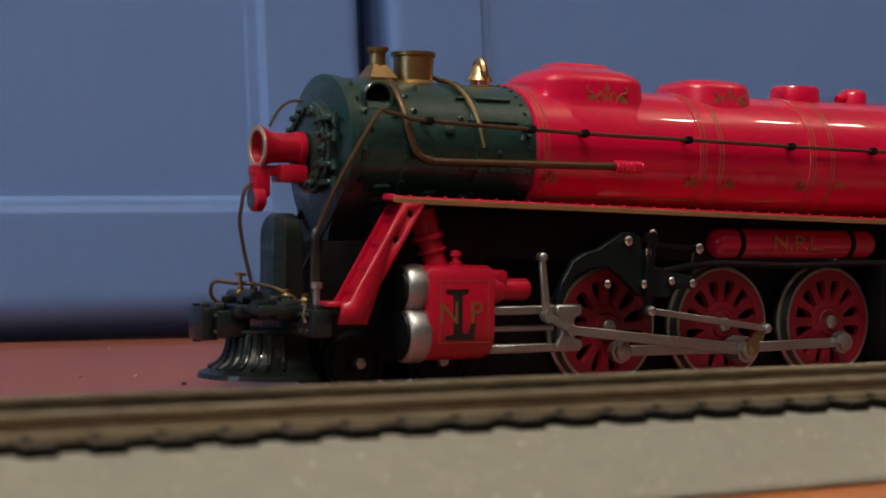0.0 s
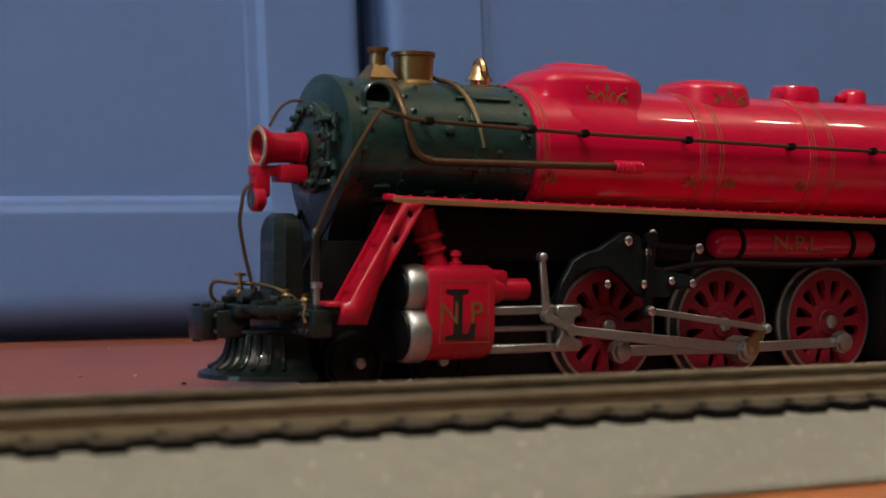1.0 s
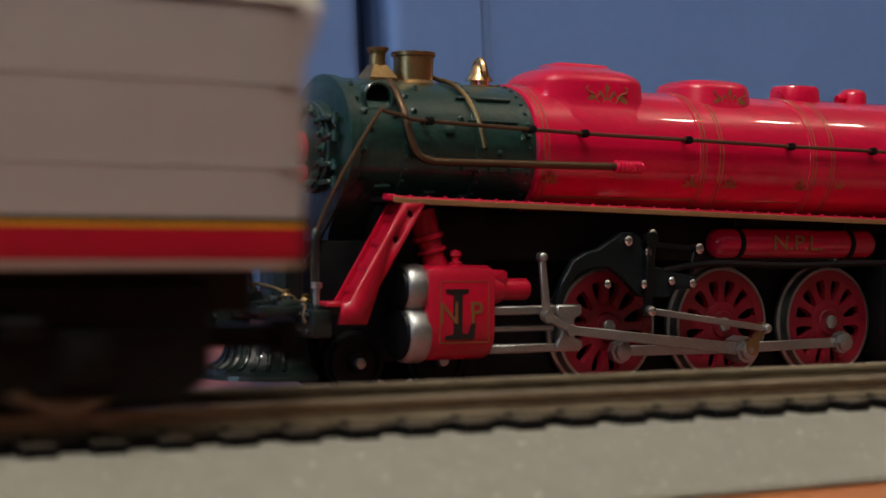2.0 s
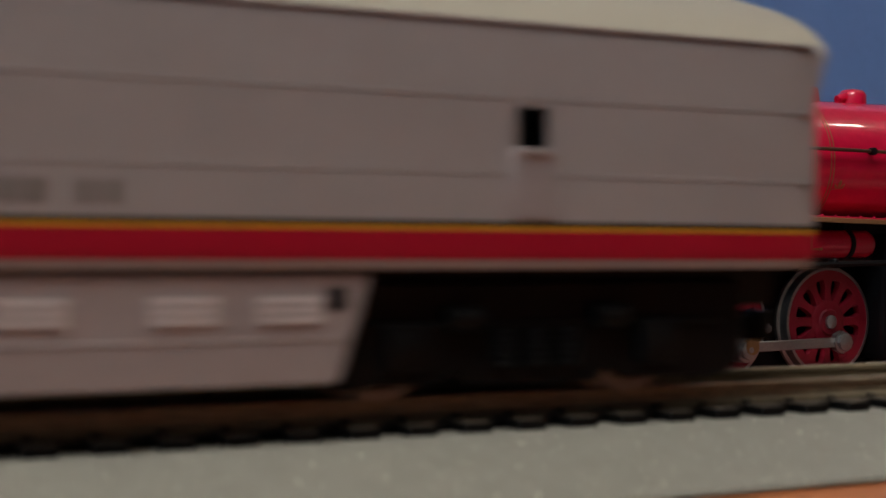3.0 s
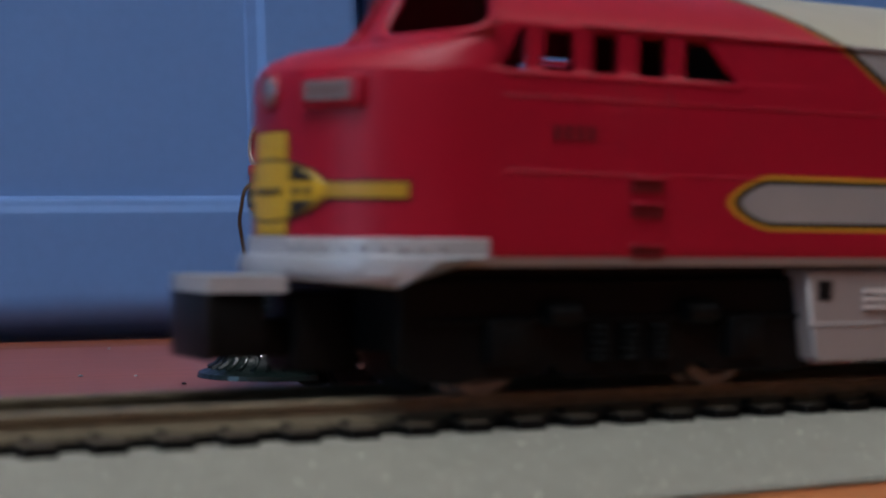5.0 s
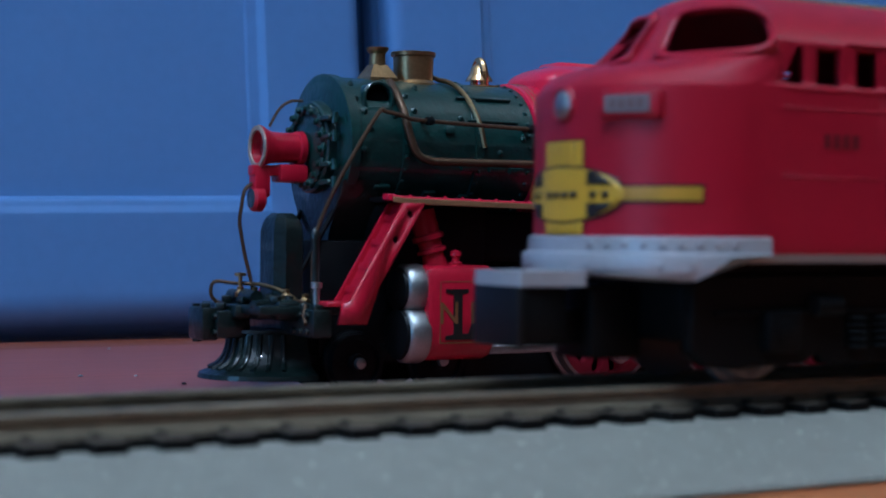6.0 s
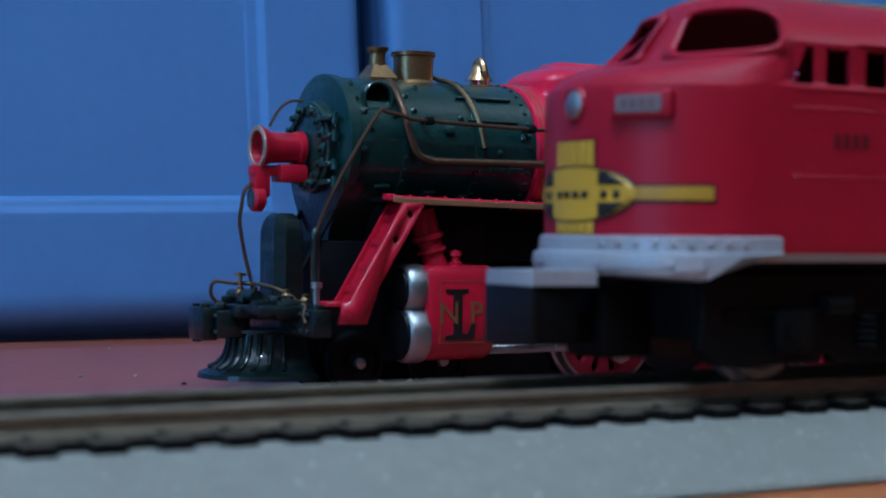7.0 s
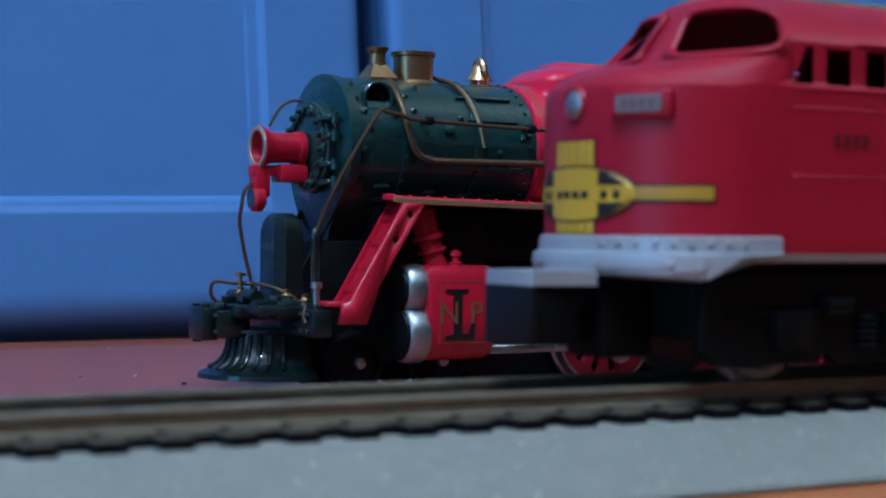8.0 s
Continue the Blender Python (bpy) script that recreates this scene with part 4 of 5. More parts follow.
    tt = oval_dome([(245.5, 3.0, 3.0, 53.5), (245.5, 2.8, 2.8, 56.6), (245.5, 2.2, 2.2, 57.4), (245.5, 1, 1, 57.7)], 24, 2.0)
    rod(tt, (241.0, -0.5, 55.3), (244.5, -0.5, 56.6), 0.9, 12)
    part("valve", tt, RED, s, "small red valve")

    # handrail and pipes
    rail = [(138.3, 46.0), (169.6, 45.1), (192.5, 44.8), (217.0, 44.4), (237.9, 44.2), (262, 43.8), (298, 43.2)]
    part("handrail", tube(B(), [(118.2, -11.5, 15.8), (118.2, -11.6, 24.0), (118.9, -11.8, 28.0), (122.2, -12.8, 35.8), (128.6, -13.6, 46.6), (130.2, -13.8, 47.2), (133.5, -14, 46.6)] + [(x, -14, z) for x, z in rail], 0.36, 8, 5), COPPER, s, "thin brown metal handrail")
    post = None
    for x, z in [(158.5, 45.4)] + rail[:-1]:
        m = mm(x, -14, z)
        if post is None:
            b = B()
            lathe(b, (0, -0.75, 0), (0, 1, 0), [(0, 0.2), (0.2, 0.75), (1.3, 0.75), (1.5, 0.35), (3.4, 0.4)], 12)
            post = part("handrail_post", b, BLACK, s, "dark handrail post", at=m)
        else:
            link("handrail_post", post.data, s, "dark handrail post", m)
    part("injector_pipe", tube(B(), [(135.2, -5.5, 53.0), (134.6, -9.0, 50.8), (134.6, -11.8, 47.4), (135.2, -12.9, 43.5), (136.4, -13.2, 40.6), (138.6, -13.3, 39.5), (142, -13.3, 39.3), (160, -13.3, 39.4), (177.4, -13.4, 39.5)], 0.68, 10), COPPER, s, "brown curved pipe")
    e = B()
    lathe(e, (176.6, -13.4, 39.5), (1, 0, 0), [(0, 0.9), (0.3, 1.25)] + [(0.3 + k * 0.9 + d, r) for k in range(6) for d, r in ((0.1, 1.2), (0.5, 1.05), (0.8, 1.2))] + [(6.4, 0.6)], 14)
    part("check_valve", e, RED, s, "ribbed red pipe end")
    part("top_pipe", tube(B(), [(146.6 + 0.5 * k, -12.35 * math.sin(math.radians(-8 + 14 * k)), AX + 12.35 * math.cos(math.radians(-8 + 14 * k)) + (1.0 if k == 0 else 0)) for k in range(0, 8)], 0.45, 8), BRASS, s, "brass pipe over the smokebox")

    # running boards with a gilt edge
    for g in (-1, 1):
        pts = [(128.5, 33.7), (131.5, 33.3), (300, 29.75), (300, 28.7), (131.5, 32.25), (128.5, 32.6)]
        part("running_board", plate(B(), pts, g * 17.8, g * 15.8, 0.15), RED, s, "red running board")
        # the black length is made up, to keep red bounce off the smokebox
        for x0, x1, paint, words in ((129.0, 160.8, BLACK, "unseen black walkway plate added against red bounce"), (161.0, 299.5, RED, "red walkway plate")):
            ends = [(x, 33.15 - (x - 131.5) * 0.02107) for x in (x0, x1)]
            part("walkway", plate(B(), ends + [(x, z - 0.9) for x, z in ends[::-1]], g * 15.7, g * 10.2, 0.1), paint, s, words)
        part("gilt_edge", plate(B(), [(129.5, 33.2), (131.5, 33.0), (300, 29.45), (300, 28.5), (131.5, 32.05), (129.5, 32.3)], g * 18.15, g * 17.7, 0.1), GOLD, s, "gilt board edge")
    rb = None
    for k in range(34):
        x = 133 + k * 3.3
        m = mm(x, -17.2, 33.3 - (x - 131.5) * 0.02107)
        if rb is None:
            rb = part("rivet", lathe(B(), (0, 0, -0.1), (0, 0, 1), [(0, 0.35), (0.3, 0.3), (0.42, 0)], 8), RED, s, at=m)
        else:
            link("rivet", rb.data, s, at=m)
    for g in (-1, 1):
        side = [(131.1, 32.2), (135.0, 32.2), (126.6, 18.5), (124.5, 12.6), (119.5, 12.6), (120.3, 15.9), (121.5, 16.2)]
        b = B()
        for loop in (side, [(132.2 + 0.62 * math.cos(k * 0.6283), 30.3 + 0.62 * math.sin(k * 0.6283)) for k in range(10)], [(129.6 + 0.62 * math.cos(k * 0.6283), 26.2 + 0.62 * math.sin(k * 0.6283)) for k in range(10)]):
            vs = [b.verts.new((x, g * 18.3, z)) for x, z in loop]
            for k in range(len(vs)):
                b.edges.new((vs[k], vs[(k + 1) % len(vs)]))
        bmesh.ops.triangle_fill(b, use_beauty=True, use_dissolve=False, edges=b.edges[:])
        brace = part("front_brace", b, RED_CAST_SHADED, s, "red slanted pierced brace")
        web = brace.modifiers.new("thickness", "SOLIDIFY")
        web.thickness, web.offset = 0.0009, 0
        y0, y1 = sorted((g * 17.9, g * 12.9))
        front = [(131.1, 32.2), (132.2, 32.2), (122.6, 16.2), (121.4, 16.2)]
        part("front_plate", plate(B(), [(x + 0.9, z) for x, z in front], y0, y1), RED_CAST_SHADED, brace)
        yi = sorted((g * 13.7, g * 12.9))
        part("flange", plate(B(), [(x - 0.05, z) for x, z in front], yi[0], yi[1]), RED_CAST_SHADED, brace)
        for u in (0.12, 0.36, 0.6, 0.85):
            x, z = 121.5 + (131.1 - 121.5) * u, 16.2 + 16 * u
            part("rung", plate(B(), [(x + 0.2, z - 0.5), (x + 1.2, z - 0.5), (x + 1.6, z + 0.5), (x + 0.6, z + 0.5)], y0, y1), RED_CAST_SHADED, brace)
        part("foot", box(B(), 117.9, 122.4, y0, y1, 15.4, 16.2, 0.15, 1), RED_CAST_SHADED, brace)

    # cylinders
    for g in (-1, 1):
        prof = [(-9, 6.6), (-15.5, 6.2), (-17.8, 6.9), (-19.3, 9.0), (-19.5, 11.5), (-19.5, 20.4), (-19.0, 21.5), (-17.5, 22.0), (-9, 22.0)]
        b = B()
        ends = [[b.verts.new((x, -g * y, z)) for y, z in prof] for x in (135.6, 136.2, 147.6, 148.2)]
        for q, e0 in ((0, 0.93), (3, 0.93)):
            for v in ends[q]:
                v.co.y = g * 9 + (v.co.y - g * 9) * 0.97
                v.co.z = 14 + (v.co.z - 14) * 0.96
        for p, q in zip(ends, ends[1:]):
            for k in range(len(prof)):
                kk = (k + 1) % len(prof)
                b.faces.new((p[k], p[kk], q[kk], q[k]))
        b.faces.new(ends[0][::-1]), b.faces.new(ends[-1])
        cyl = part("cylinder", b, RED_CAST_SHADED, s, "red cylinder block with monogram", smooth=35)
        for z, r in ((18.1, 4.1), (10.6, 4.8)):
            cap = part("cylinder_cap", lathe(B(), (136.0, g * 14.8, z), (-1, 0, 0), [(0, r), (0.4, r + 0.1), (3.0, r), (3.6, r - 0.5), (3.8, r - 0.9)], 36), STEEL, cyl, "bright metal cap ring")
            part("cap_face", lathe(B(), (132.3, g * 14.8, z), (-1, 0, 0), [(0, r - 0.5), (0.5, r - 0.7), (0.9, r * 0.5), (1.0, 0)], 32), BLACK, cap, "black cap face")
        v = B()
        lathe(v, (147.6, g * 16.2, 17.9), (1, 0, 0), [(0, 2.9), (1.0, 2.9), (3.0, 2.3), (3.2, 1.9), (8.4, 1.85), (8.8, 1.5), (8.9, 0)], 24)
        box(v, 147.4, 151.5, min(g * 18.4, g * 13), max(g * 18.4, g * 13), 18.5, 21.2, 0.8)
        part("valve_chest", v, RED_CAST_SHADED, cyl, "red valve casing")
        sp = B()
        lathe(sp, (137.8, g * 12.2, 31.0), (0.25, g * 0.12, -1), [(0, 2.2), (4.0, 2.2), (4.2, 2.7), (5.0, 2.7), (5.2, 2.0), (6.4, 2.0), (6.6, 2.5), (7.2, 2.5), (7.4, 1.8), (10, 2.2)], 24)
        part("steam_pipe", sp, RED_CAST_SHADED, cyl, "ringed red steam pipe")
        part("drain_cock", lathe(B(), (142.4, g * 16.0, 21.8), (0, 0, 1), [(0, 1.1), (0.6, 1.2), (0.8, 0.7), (1.6, 0.7), (1.8, 1.0), (2.5, 0.9), (2.8, 0)], 14), RED_CAST_SHADED, cyl)
        if g < 0:
            ell = [(139.0, 18.9), (139.0, 18.2), (140.7, 17.9), (140.7, 10.6), (139.0, 10.3), (139.0, 9.6), (145.2, 9.6), (145.5, 12.6), (144.7, 12.6), (143.9, 10.7), (142.6, 10.7), (142.6, 17.9), (143.9, 18.2), (143.9, 18.9)]
            cx, cz = 142.0, 14.2
            ell = [(cx - 0.8 + (x - cx) * 0.88, cz - 0.3 + (z - cz) * 0.9) for x, z in ell]
            part("letter", plate(B(), ell, -19.62, -19.45), INK, cyl, "large black letter")
            lettering("N", 5.1, GOLD_DIM, cyl, mm(139.2, -19.56, 14.0, 90, 0, 0), label="gilt letter")
            for x0, x1, z0, z1 in ((137.5, 146.9, 19.3, 19.45), (137.5, 146.9, 9.2, 9.35), (137.5, 137.65, 9.35, 19.3), (146.75, 146.9, 9.35, 19.3)):
                part("lining", box(B(), x0, x1, -19.56, -19.4, z0, z1), GOLD_DIM, cyl)
            lettering("P", 5.1, GOLD_DIM, cyl, mm(144.4, -19.56, 14.0, 90, 0, 0), label="gilt letter")

    # frame, pilot truck and dark works under the boiler
    part("frame", box(B(), 122, 300, -6.0, 6.0, 6.5, 26, 0.5), BLACK, s, "black main frame")
    part("brake_beam", box(B(), 150, 245, -6.2, 6.2, 1.6, 8.0, 0.6), BLACK, s, "black lower frame")
    sad = B()
    box(sad, 131, 151, -11.5, 11.5, 20.5, 32.0, 0.8)
    box(sad, 150, 300, -11.0, 11.0, 22.5, 31.2, 0.8)
    part("saddle", sad, BLACK, s, "black saddle and firebox sides")
    part("ash_pan", box(B(), 241, 300, -14.5, 14.5, 3.0, 28, 1.5), BLACK, s, "black ash pan")
    tw = None
    for x in (127.6, 143.4):
        for g in (-1, 1):
            if tw is None:
                b = B()
                lathe(b, (0, 2.4, 0), (0, -1, 0), [(0, 5.4), (0.7, 5.3), (0.9, 4.9), (2.6, 4.8), (2.6, 4.0), (1.9, 3.9), (1.9, 1.6), (2.9, 1.4), (3.1, 0)], 32)
                tw = part("pilot_wheel", b, BLACK, s, at=mm(x, -9.4, 5.6))
                part("axle_end", lathe(B(), (0, -0.4, 0), (0, -1, 0), [(0, 1.0), (1.0, 0.9), (1.3, 0)], 14), STEEL, tw, "metal axle end")
            else:
                copy = link("pilot_wheel", tw.data, s, at=mm(x, g * 9.4, 5.6, 0, 0, 0 if g < 0 else 180))
                link("axle_end", tw.children[0].data, copy, "metal axle end")
    part("truck_frame", box(B(), 123, 149, -6.6, 6.6, 5.0, 8.5, 0.6), BLACK, s)

    # drivers
    proto = None
    for x in (177.2, 203.7, 230.2, 256.7):
        for g in (-1, 1):
            m = mm(x, g * 9.5, 10.75, 0, 0, 0 if g < 0 else 180)
            if proto is None:
                b = B()
                lathe(b, (0, 0.6, 0), (0, -1, 0), [(0, 4.3), (1.2, 4.3), (1.5, 3.9), (1.6, 2.6), (2.0, 2.3), (2.1, 0)], 36)
                n = 12
                spokes = []
                for k in range(n):
                    a = 2 * math.pi * k / n
                    c, sn = math.cos(a), math.sin(a)
                    vs, sb = [], B()
                    for r, h in ((3.6, 1.3), (5.0, 1.0), (6.4, 0.9), (7.6, 1.2), (8.8, 2.3)):
                        vs.append([sb.verts.new((r * c - q * h * sn, y, r * sn + q * h * c)) for q, y in ((-1, 0.5), (-0.75, -0.7), (0.75, -0.7), (1, 0.5))])
                    for p, q in zip(vs, vs[1:]):
                        for i in range(4):
                            ii = (i + 1) % 4
                            sb.faces.new((p[i], p[ii], q[ii], q[i]))
                    spokes.append(sb)
                lathe(b, (0, 0.7, 0), (0, -1, 0), [(0, 8.3), (1.5, 8.3), (1.5, 10.15), (0, 10.15), (0, 8.3)], 56, False)
                proto = part("driving_wheel", b, RED_MATT, s, "red spoked driving wheel with bright tyre", at=m)
                for sb in spokes:
                    part("spoke", sb, RED_MATT, proto)
                part("tyre", lathe(B(), (0, 1.8, 0), (0, -1, 0), [(0, 9.9), (0, 11.5), (0.6, 11.4), (0.8, 10.8), (2.7, 10.65), (2.75, 10.1), (1.5, 10.05), (0, 9.9)], 64, False), STEEL, proto, "bright steel tyre")
                part("hub_cap", lathe(B(), (0, -1.1, 0), (0, -1, 0), [(0, 1.35), (0.8, 1.3), (1.0, 1.0), (1.1, 0)], 20), STEEL, proto, "steel axle cap")
            else:
                c = link("driving_wheel", proto.data, s, "red spoked driving wheel with bright tyre", m)
                for q in proto.children:
                    link(q.name.split(".")[0], q.data, c, q.get("label", ""))
    # rods and valve gear, near side and far side
    for g in (-1, 1):
        def bar(name, a, b, h0, h1, y, t, material=STEEL, label=""):
            (x0, z0), (x1, z1) = a, b
            L = math.hypot(x1 - x0, z1 - z0)
            nx, nz = -(z1 - z0) / L, (x1 - x0) / L
            bm = plate(B(), [(x0 - nx * h0, z0 - nz * h0), (x1 - nx * h1, z1 - nz * h1), (x1 + nx * h1, z1 + nz * h1), (x0 + nx * h0, z0 + nz * h0)], g * (y - t / 2), g * (y + t / 2), 0.12)
            for (x, z), h in ((a, h0), (b, h1)):
                lathe(bm, (x, g * (y - t * 0.62), z), (0, g, 0), [(0, h * 1.55), (t * 1.24, h * 1.55)], 20)
            return part(name, bm, material, s, label)
        def pin(x, z, y, r=0.75, material=CHROME):
            bm = lathe(B(), (x, g * (y - 0.5), z), (0, g, 0), [(0, r), (0.6, r), (0.8, r * 0.75), (0.9, 0)], 14)
            box(bm, x - r * 0.12, x + r * 0.12, min(g * (y + 0.36), g * (y + 0.46)), max(g * (y + 0.36), g * (y + 0.46)), z - r * 0.6, z + r * 0.6)
            return part("pin", bm, material, s, "bright screw head")
        bar("side_rod", (178.2, 6.5), (204.7, 6.4), 0.95, 0.95, 13.0, 1.1, label="steel side rod")
        bar("side_rod", (204.7, 6.4), (231.0, 6.9), 0.95, 0.95, 13.0, 1.1, label="steel side rod")
        for x, z in ((178.2, 6.5), (231.0, 6.9)):
            nb = lathe(B(), (x, g * 12.4, z), (0, g, 0), [(0, 2.2), (1.4, 2.2), (1.5, 1.7), (2.3, 1.7), (2.5, 1.3), (2.6, 0)], 8)
            part("crank_pin", nb, STEEL, s, "steel crank pin nut")
        bar("main_rod", (164.6, 10.8), (204.6, 6.3), 0.8, 1.15, 15.6, 1.2, label="steel main rod")
        part("crank_pin", lathe(B(), (204.6, g * 12.5, 6.3), (0, g, 0), [(0, 2.5), (4.2, 2.5), (4.3, 1.9), (5.2, 1.9), (5.4, 1.4), (5.5, 0)], 8), STEEL, s, "steel crank pin nut")
        bar("return_crank", (204.9, 6.9), (207.6, 10.3), 1.0, 0.7, 17.4, 0.9, BRASS, "copper-coloured return crank")
        bar("eccentric_rod", (181.0, 13.9), (207.6, 10.3), 0.6, 0.6, 18.4, 0.7, label="thin steel eccentric rod")
        pin(181.0, 13.9, 19.0, 0.8), pin(207.6, 10.3, 19.0, 0.8, STEEL)
        part("guide_bar", box(B(), 147.8, 166.6, min(g * 17.6, g * 15.8), max(g * 17.6, g * 15.8), 13.6, 15.1, 0.25, 1), STEEL, s, "steel guide bar")
        part("guide_bar", box(B(), 147.8, 166.8, min(g * 17.6, g * 15.8), max(g * 17.6, g * 15.8), 7.1, 8.6, 0.25, 1), STEEL, s, "steel guide bar")
        part("piston_rod", rod(B(), (147, g * 15.6, 11.2), (162, g * 15.6, 11.2), 0.6), STEEL, s, "steel piston rod")
        part("crosshead", plate(B(), [(161.6, 9.2), (161.2, 7.5), (166.8, 7.5), (166.8, 9.0), (165.2, 9.4), (165.0, 11.0), (165.2, 12.8), (166.6, 13.4), (166.6, 15.2), (161.4, 15.2), (161.4, 13.4), (162.6, 12.6), (162.4, 10.0)], g * 18.2, g * 16.2, 0.3), STEEL, s, "grey metal crosshead")
        pin(164.4, 10.8, 18.5, 1.0, STEEL)
        bar("combination_lever", (157.7, 23.4), (158.9, 13.4), 0.55, 0.75, 18.8, 0.8, label="upright steel lever")
        bar("union_link", (158.9, 13.3), (163.6, 10.8), 0.65, 0.65, 19.2, 0.7, label="short steel link")
        pin(157.7, 23.4, 19.4, 0.8, STEEL)
        bk = plate(B(), [(161.8, 15.3), (163.2, 19.2), (165.6, 22.9), (168.4, 24.3), (170.6, 24.7), (176.0, 27.9), (177.8, 27.9), (179.6, 27.2), (180.6, 24.0), (182.2, 22.0), (186.4, 21.0), (192.4, 19.8), (192.9, 17.8), (187.6, 17.6), (186.2, 16.2), (182.2, 16.2), (179.6, 16.4), (176.2, 19.6), (172.9, 21.6), (169.6, 21.6), (166.5, 20.5), (164.4, 17.6), (163.4, 15.0)], g * 17.0, g * 15.4, 0.25)
        part("gear_bracket", bk, GEAR_SHADED, s, "blackish green valve gear bracket")
        bar("reach_rod", (177.0, 26.0), (192.5, 25.0), 0.5, 0.5, 16.0, 0.8, BLACK)
        bar("expansion_link", (181.6, 26.5), (181.0, 13.9), 0.9, 0.8, 17.6, 0.8, BLACK)
        bar("lifting_arm", (192.5, 25.0), (191.1, 18.8), 0.5, 0.5, 16.4, 0.8, BLACK)
        for x, z, r in ((176.7, 26.3, 0.9), (182.0, 27.5, 0.9), (181.2, 24.3, 0.9), (192.5, 25.0, 0.95), (172.3, 18.7, 0.75), (180.4, 18.6, 0.85), (186.3, 19.2, 0.75), (191.1, 18.7, 0.8)):
            pin(x, z, 17.6, r)
        # air tank with black straps, and the pipe under it
        tank = part("air_tank", lathe(B(), (198.9, g * 12.5, 26.0), (1, 0, 0), [(0, 0.01), (0.2, 1.6), (0.9, 2.4), (2.0, 2.77), (38.0, 2.77), (39.1, 2.4), (39.8, 1.6), (40.0, 0.01)], 36), RED, s, "red air tank")
        for x in (204.1, 231.4):
            part("strap", lathe(B(), (x, g * 12.5, 26.0), (1, 0, 0), [(0, 2.7), (0, 2.97), (1.1, 2.97), (1.1, 2.7)], 36), BLACK, tank, "black strap")
            part("strap_bolt", rod(B(), (x + 0.55, g * 12.5, 28.7), (x + 0.55, g * 12.5, 30.2), 0.5, 10), BLACK, tank)
        if g < 0:
            lettering("N.P.L.", 4.0, GOLD_AGED, tank, mm(217.9, -15.34, 26.0, 90, 0, 0) @ Matrix.Diagonal((1.28, 1, 1, 1)), label="gilt letters")
        part("air_pipe", tube(B(), [(185, g * 16.5, 21.0), (196, g * 16.8, 22.3), (214, g * 17, 21.9), (232, g * 17, 22.3), (250, g * 17, 22.3)], 0.6), BLACK, s)
        part("hanger", box(B(), 225.2, 226.4, min(g * 17.4, g * 15.4), max(g * 17.4, g * 15.4), 21.4, 23.2, 0.2, 1), BLACK, s)

    # pilot: beam, coupler, deck fittings, cowcatcher and pump
    part("pilot_beam", box(B(), 115.5, 119.0, -17.5, 17.5, 10.4, 15.0, 0.5), CAST, s, "dark green front beam")
    part("pilot_deck", box(B(), 108.5, 123, -12.5, 12.5, 13.8, 15.4, 0.4), CAST, s, "dark green deck")
    for y0, y1, x0, x1, z1 in ((-7, 5.5, 110.5, 115.0, 16.2), (-12, -8, 112, 117.5, 16.2), (6.5, 11, 112, 118, 16.8), (-5, 3, 107.4, 110.5, 15.4)):
        part("deck_casting", box(B(), x0, x1, y0, y1, 13.0, z1, 0.7), CAST, s)
    part("deck_cylinder", rod(B(), (110.8, -6, 16.6), (110.8, 4.5, 16.6), 1.1, 14), CAST, s)
    cp = B()
    box(cp, 105.0, 111, -3.4, 3.4, 9.8, 14.4, 0.6)
    box(cp, 102.9, 106.2, -2.0, 4.6, 9.4, 14.9, 0.7)
    rod(cp, (104.2, 3.4, 9.0), (104.2, 3.4, 15.3), 0.8, 12)
    part("coupler", cp, CAST, s, "dark green coupler")
    cow = B()
    rings = []
    for f, w, z in ((108.3, 7.3, 11.1), (108.3, 7.3, 10.6), (109.1, 6.6, 10.5), (108.9, 6.9, 9.0), (108.2, 7.7, 6.6), (107.0, 8.9, 5.2), (104.9, 10.7, 4.3), (103.9, 11.4, 3.9), (103.7, 11.5, 3.1)):
        rings.append([cow.verts.new((119.5 - (119.5 - f) * math.cos(a) ** 0.8 if math.cos(a) > 0 else 119.5, w * math.sin(a), z)) for a in [math.radians(-90 + 6 * k) for k in range(31)]])
    for p, q in zip(rings, rings[1:]):
        for k in range(30):
            cow.faces.new((p[k], p[k + 1], q[k + 1], q[k]))
    cow.faces.new(rings[0]), cow.faces.new(rings[-1][::-1])
    catcher = part("cowcatcher", cow, CAST, s, "flared dark green cowcatcher", smooth=30)
    for k in range(13):
        a = math.radians(-72 + 12 * k)
        def on(f, w, z, out=0.1):
            return (119.5 - (119.5 - f + out) * max(0.0, math.cos(a)) ** 0.8, (w + out) * math.sin(a), z)
        part("rib", tube(B(), [on(109.0, 6.7, 10.3), on(108.7, 7.2, 8.2), on(108.1, 7.8, 6.5), on(107.0, 8.9, 5.3), on(105.6, 10.1, 4.6)], 0.42, 6, 3), CAST, catcher)
    pu = B()
    lv = [(1.0, 15.2), (1.0, 27.2), (0.93, 28.4), (0.76, 29.6), (0.5, 30.4)]
    rings = [[pu.verts.new((117.5 + 2.7 * f * a, -0.8 + 5.0 * f * b, z)) for a, b in ((-1, -0.55), (-0.55, -1), (0.55, -1), (1, -0.55), (1, 0.55), (0.55, 1), (-0.55, 1), (-1, 0.55))] for f, z in lv]
    for p, q in zip(rings, rings[1:]):
        for k in range(8):
            pu.faces.new((p[k], p[(k + 1) % 8], q[(k + 1) % 8], q[k]))
    pu.faces.new(rings[0][::-1]), pu.faces.new(rings[-1])
    part("air_pump", pu, CAST, s, "dark green chamfered pump housing", smooth=20)
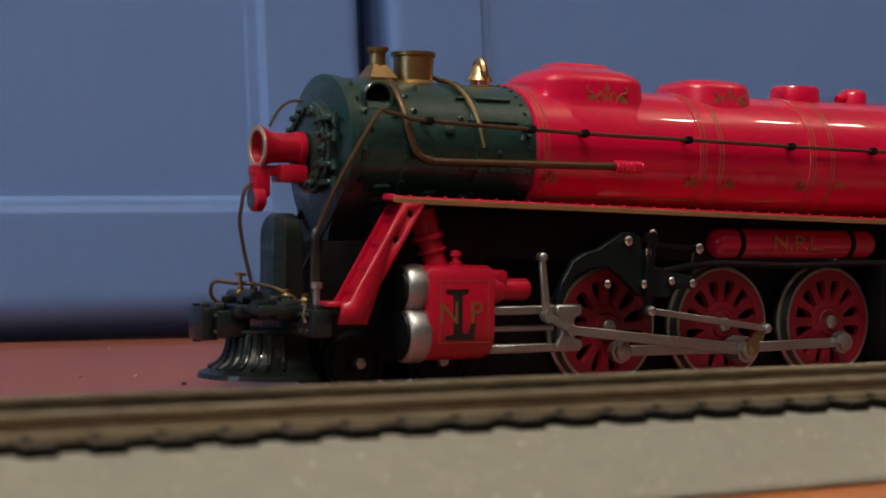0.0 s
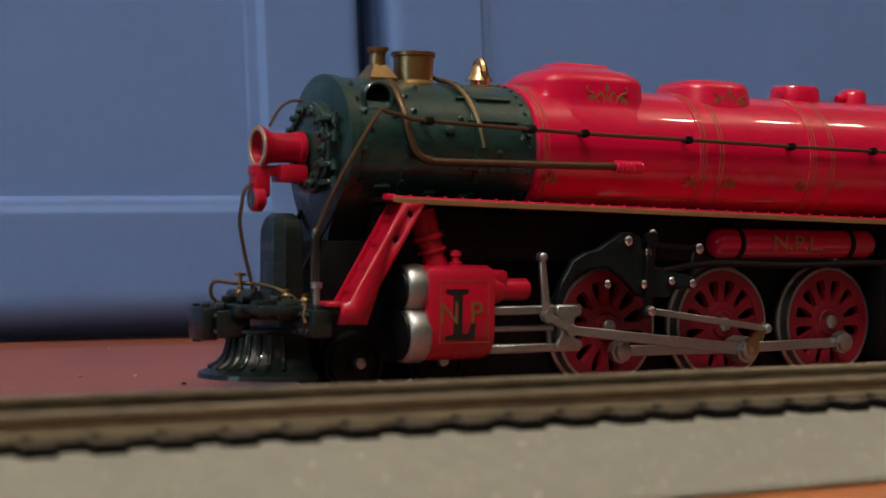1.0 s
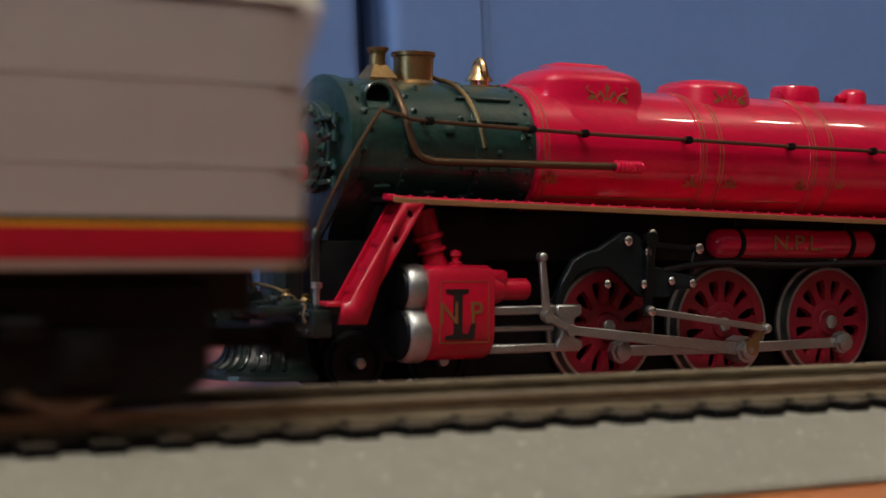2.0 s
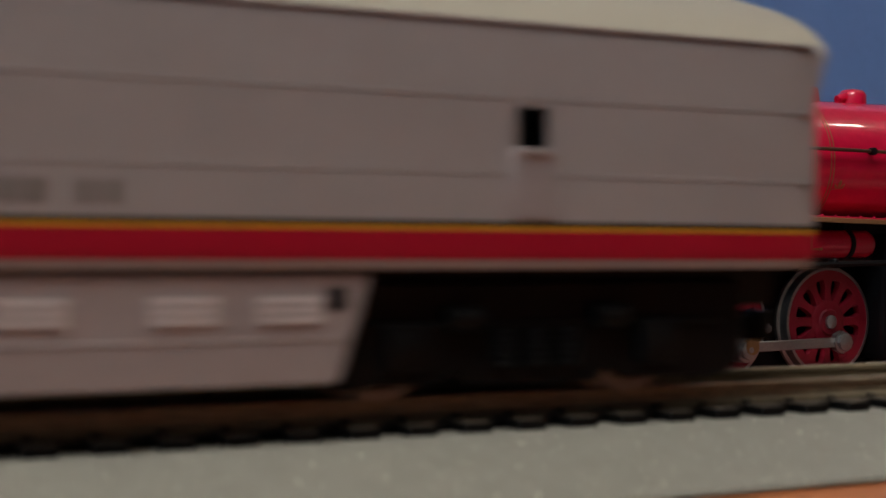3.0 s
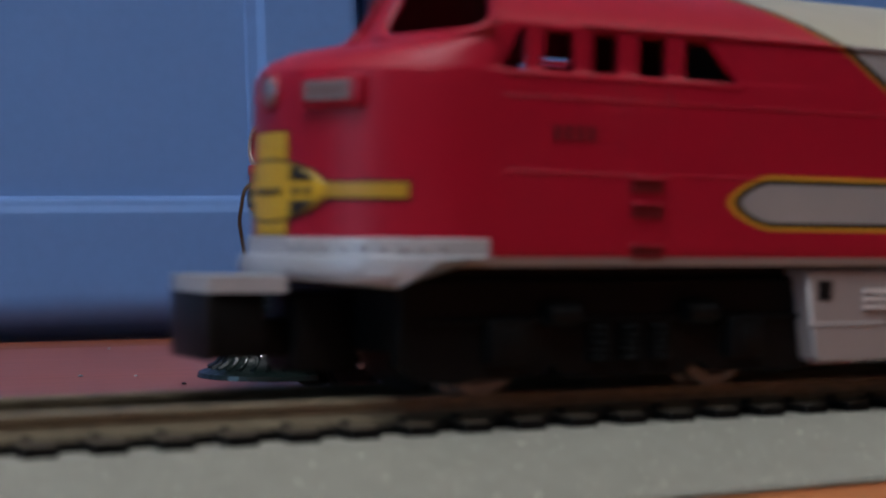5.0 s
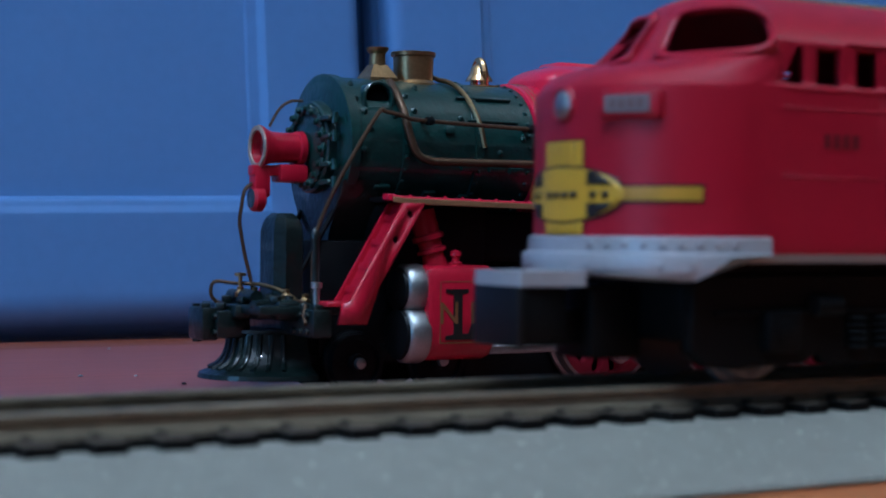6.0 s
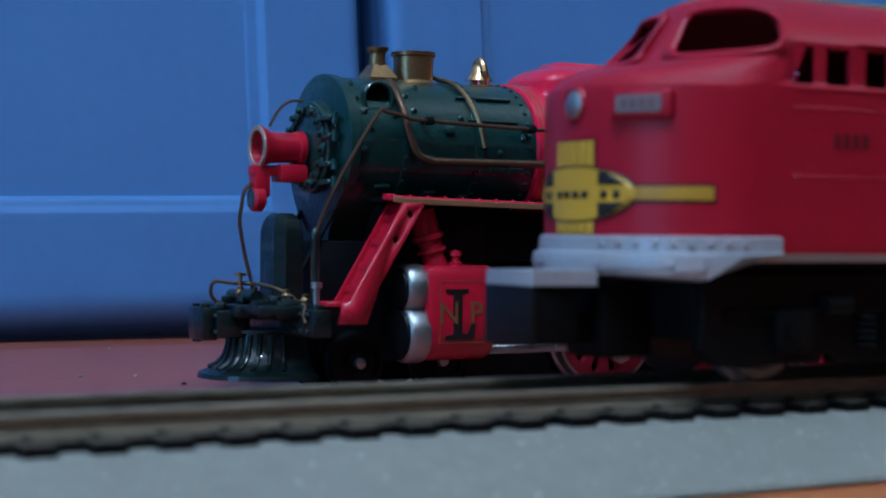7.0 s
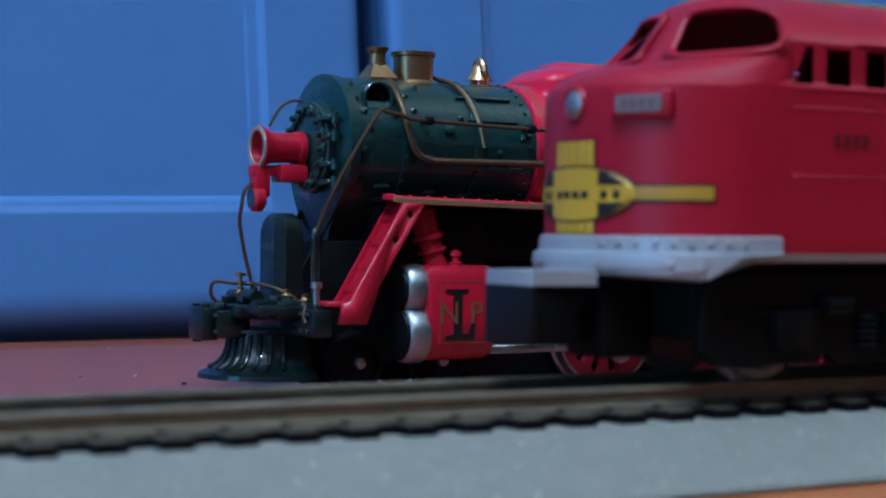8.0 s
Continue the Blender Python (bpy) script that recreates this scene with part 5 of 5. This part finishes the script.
    half = [(10.4, 36.0), (9.4, 33.4), (8.0, 31.4), (6.2, 29.6), (4.8, 27.4), (4.2, 24.0), (4.2, 14.0)]
    outline = half + [(-y, z) for y, z in half[::-1]]
    sd = B()
    ends = [[sd.verts.new((x, y, z)) for y, z in outline] for x in (124.0, 131.0)]
    for k in range(len(outline)):
        q = (k + 1) % len(outline)
        sd.faces.new((ends[0][k], ends[0][q], ends[1][q], ends[1][k]))
    sd.faces.new(ends[0]), sd.faces.new(ends[1][::-1])
    bmesh.ops.bevel(sd, geom=[e for e in sd.edges if e.verts[0].co.x == e.verts[1].co.x == 124.0], offset=0.5, segments=2, profile=0.5, affect="EDGES")
    part("smokebox_saddle", sd, CAST, s, "dark green flared saddle casting")
    part("rail_stanchion", lathe(B(), (118.6, -11.5, 14.8), (0, 0, 1), [(0, 1.0), (0.6, 1.0), (0.8, 0.75), (11.0, 0.75), (12.2, 0.9), (13.0, 0.45), (13.4, 0)], 14), CAST, s, "dark green upright post")
    for a, b in (((116.5, -4.5, 16), (124.2, -7.0, 31)), ((116.5, 3.5, 16), (124.2, 6.0, 31))):
        part("stay", rod(B(), a, b, 0.45, 8), BLACK, s)
    stud = None
    spots = [(115.3, y, z) for y in (-15.5, -13, -10.5, 10.5, 13, 15.5) for z in (11.4, 14.0)] + [(104.9, y, z) for y in (-2.6, 2.6) for z in (10.8, 13.4)]
    for x, y, z in spots:
        if stud is None:
            stud = part("bolt", lathe(B(), (0.2, 0, 0), (-1, 0, 0), [(0, 0.5), (0.5, 0.45), (0.65, 0)], 8), CAST, s, at=mm(x, y, z))
        else:
            link("bolt", stud.data, s, at=mm(x, y, z))
    for y, z in ((-9.5, 16.4), (-4.0, 16.5), (3.8, 16.5), (8.5, 17.0)):
        part("deck_boss", lathe(B(), (113.6 if abs(y) < 5 else 115, y, 15.0), (0, 0, 1), [(0, 1.3), (z - 15.2, 1.2), (z - 15, 0.8), (z - 14.6, 0.7), (z - 14.4, 0)], 14), CAST, s)
    lug = None
    for x, y, z in ((109.2, -9.5, 15.4), (109.6, -3.0, 15.9), (109.4, 3.2, 15.9), (112.4, -9.8, 16.2), (114.2, -5.2, 16.2), (116.4, -12.6, 15.2), (117.0, -15.4, 15.0), (111.6, 7.2, 15.4), (106.4, -1.4, 14.9), (104.0, -0.6, 14.9)):
        if lug is None:
            lug = part("lug", box(B(), -0.8, 0.8, -0.9, 0.9, -0.5, 0.7, 0.3, 2), CAST, s, at=mm(x, y, z, 0, 0, 17))
        else:
            link("lug", lug.data, s, at=mm(x, y, z, 0, 0, 23 * y))
    part("drain_pipe", tube(B(), [(115.6, -11.0, 16.2), (116.2, -13.0, 15.6), (115.2, -14.6, 14.0), (114.9, -16.0, 12.6)], 0.3, 8), COPPER, s, "short brown pipe")
    # brass pipework on the deck
    part("cut_lever", tube(B(), [(113.5, -1.0, 18.6), (109.6, 1.0, 18.7), (106.6, 2.0, 18.9), (106.1, 2.2, 16.8), (107.4, 2.0, 15.4), (109.2, 1.0, 15.0)], 0.3, 8), COPPER, s, "bent brown wire lever")
    part("deck_pipe", tube(B(), [(112.0, 1, 18.6), (113.0, -3, 18.5), (114.5, -6.5, 17.8), (115.6, -8.5, 16.9), (115.8, -11, 16.0)], 0.33, 8), BRASS, s)
    vp = None
    for x, y, z in ((110.4, 0, 16.4), (112.9, 0, 16.3), (115.2, -7.8, 16.1), (117.4, -10.4, 15.4)):
        m = mm(x, y, z)
        if vp is None:
            vp = part("deck_valve", lathe(B(), (0, 0, 0), (0, 0, 1), [(0, 0.8), (0.8, 0.95), (1.2, 0.55), (1.7, 0.6), (2.0, 0)], 14), BRASS, s, "small brass valve", at=m)
        else:
            link("deck_valve", vp.data, s, "small brass valve", m)
    part("valve_handle", lathe(B(), (110.4, 0, 18.2), (0, 0, 1), [(0, 0.35), (1.6, 0.35), (1.7, 0.95), (2.2, 0.95), (2.3, 0)], 14), BRASS, s, "brass valve handle")
    part("flag_post", lathe(B(), (117.6, -14.2, 14.8), (0, 0, 1), [(0, 0.6), (3.4, 0.55), (3.5, 0.95), (4.4, 0.95), (4.5, 0)], 14), STEEL, s, "grey metal post")
    return s


STEAM = build_steam()


# ---- what moves ----
DRIVE = ((0.0, -232), (0.6, -193), (1.2, -153), (1.8, -114), (2.3, -81), (2.5, -68.3), (2.7, -56.6), (2.9, -43), (3.0, -34), (3.1, -26.4), (3.3, -9.2), (3.5, 8.8),
         (3.7, 26.4), (3.85, 37), (4.0, 45.9), (4.2, 54.3), (4.5, 64.4), (4.75, 73.6), (5.0, 82.4), (5.2, 91.5), (5.4, 100.5), (5.6, 109), (5.8, 116), (6.0, 120.8),
         (6.15, 122.7), (6.3, 122.9), (6.5, 122.9), (6.8, 122.5), (7.0, 122.4), (8.0, 122.4))
RISE = ((0, -0.35), (3.6, -0.35), (4.5, -0.25), (5.2, 0.0), (6.2, 0.4), (8.0, 0.4))


def run(t):
    return lerp_table(t, DRIVE)


def motions():
    walk(DIESEL, [(t, mm(x, 0, lerp_table(t, RISE))) for t, x in DRIVE])
    start = run(0)
    for w, u in DIESEL_WHEELS:
        steps = [k / 15 for k in range(0, 121)]
        walk(w, [(t, mm(u, 0, HEAD + 5.8, 0, math.degrees((run(t) - start) / 5.8), 0)) for t in steps])


motions()
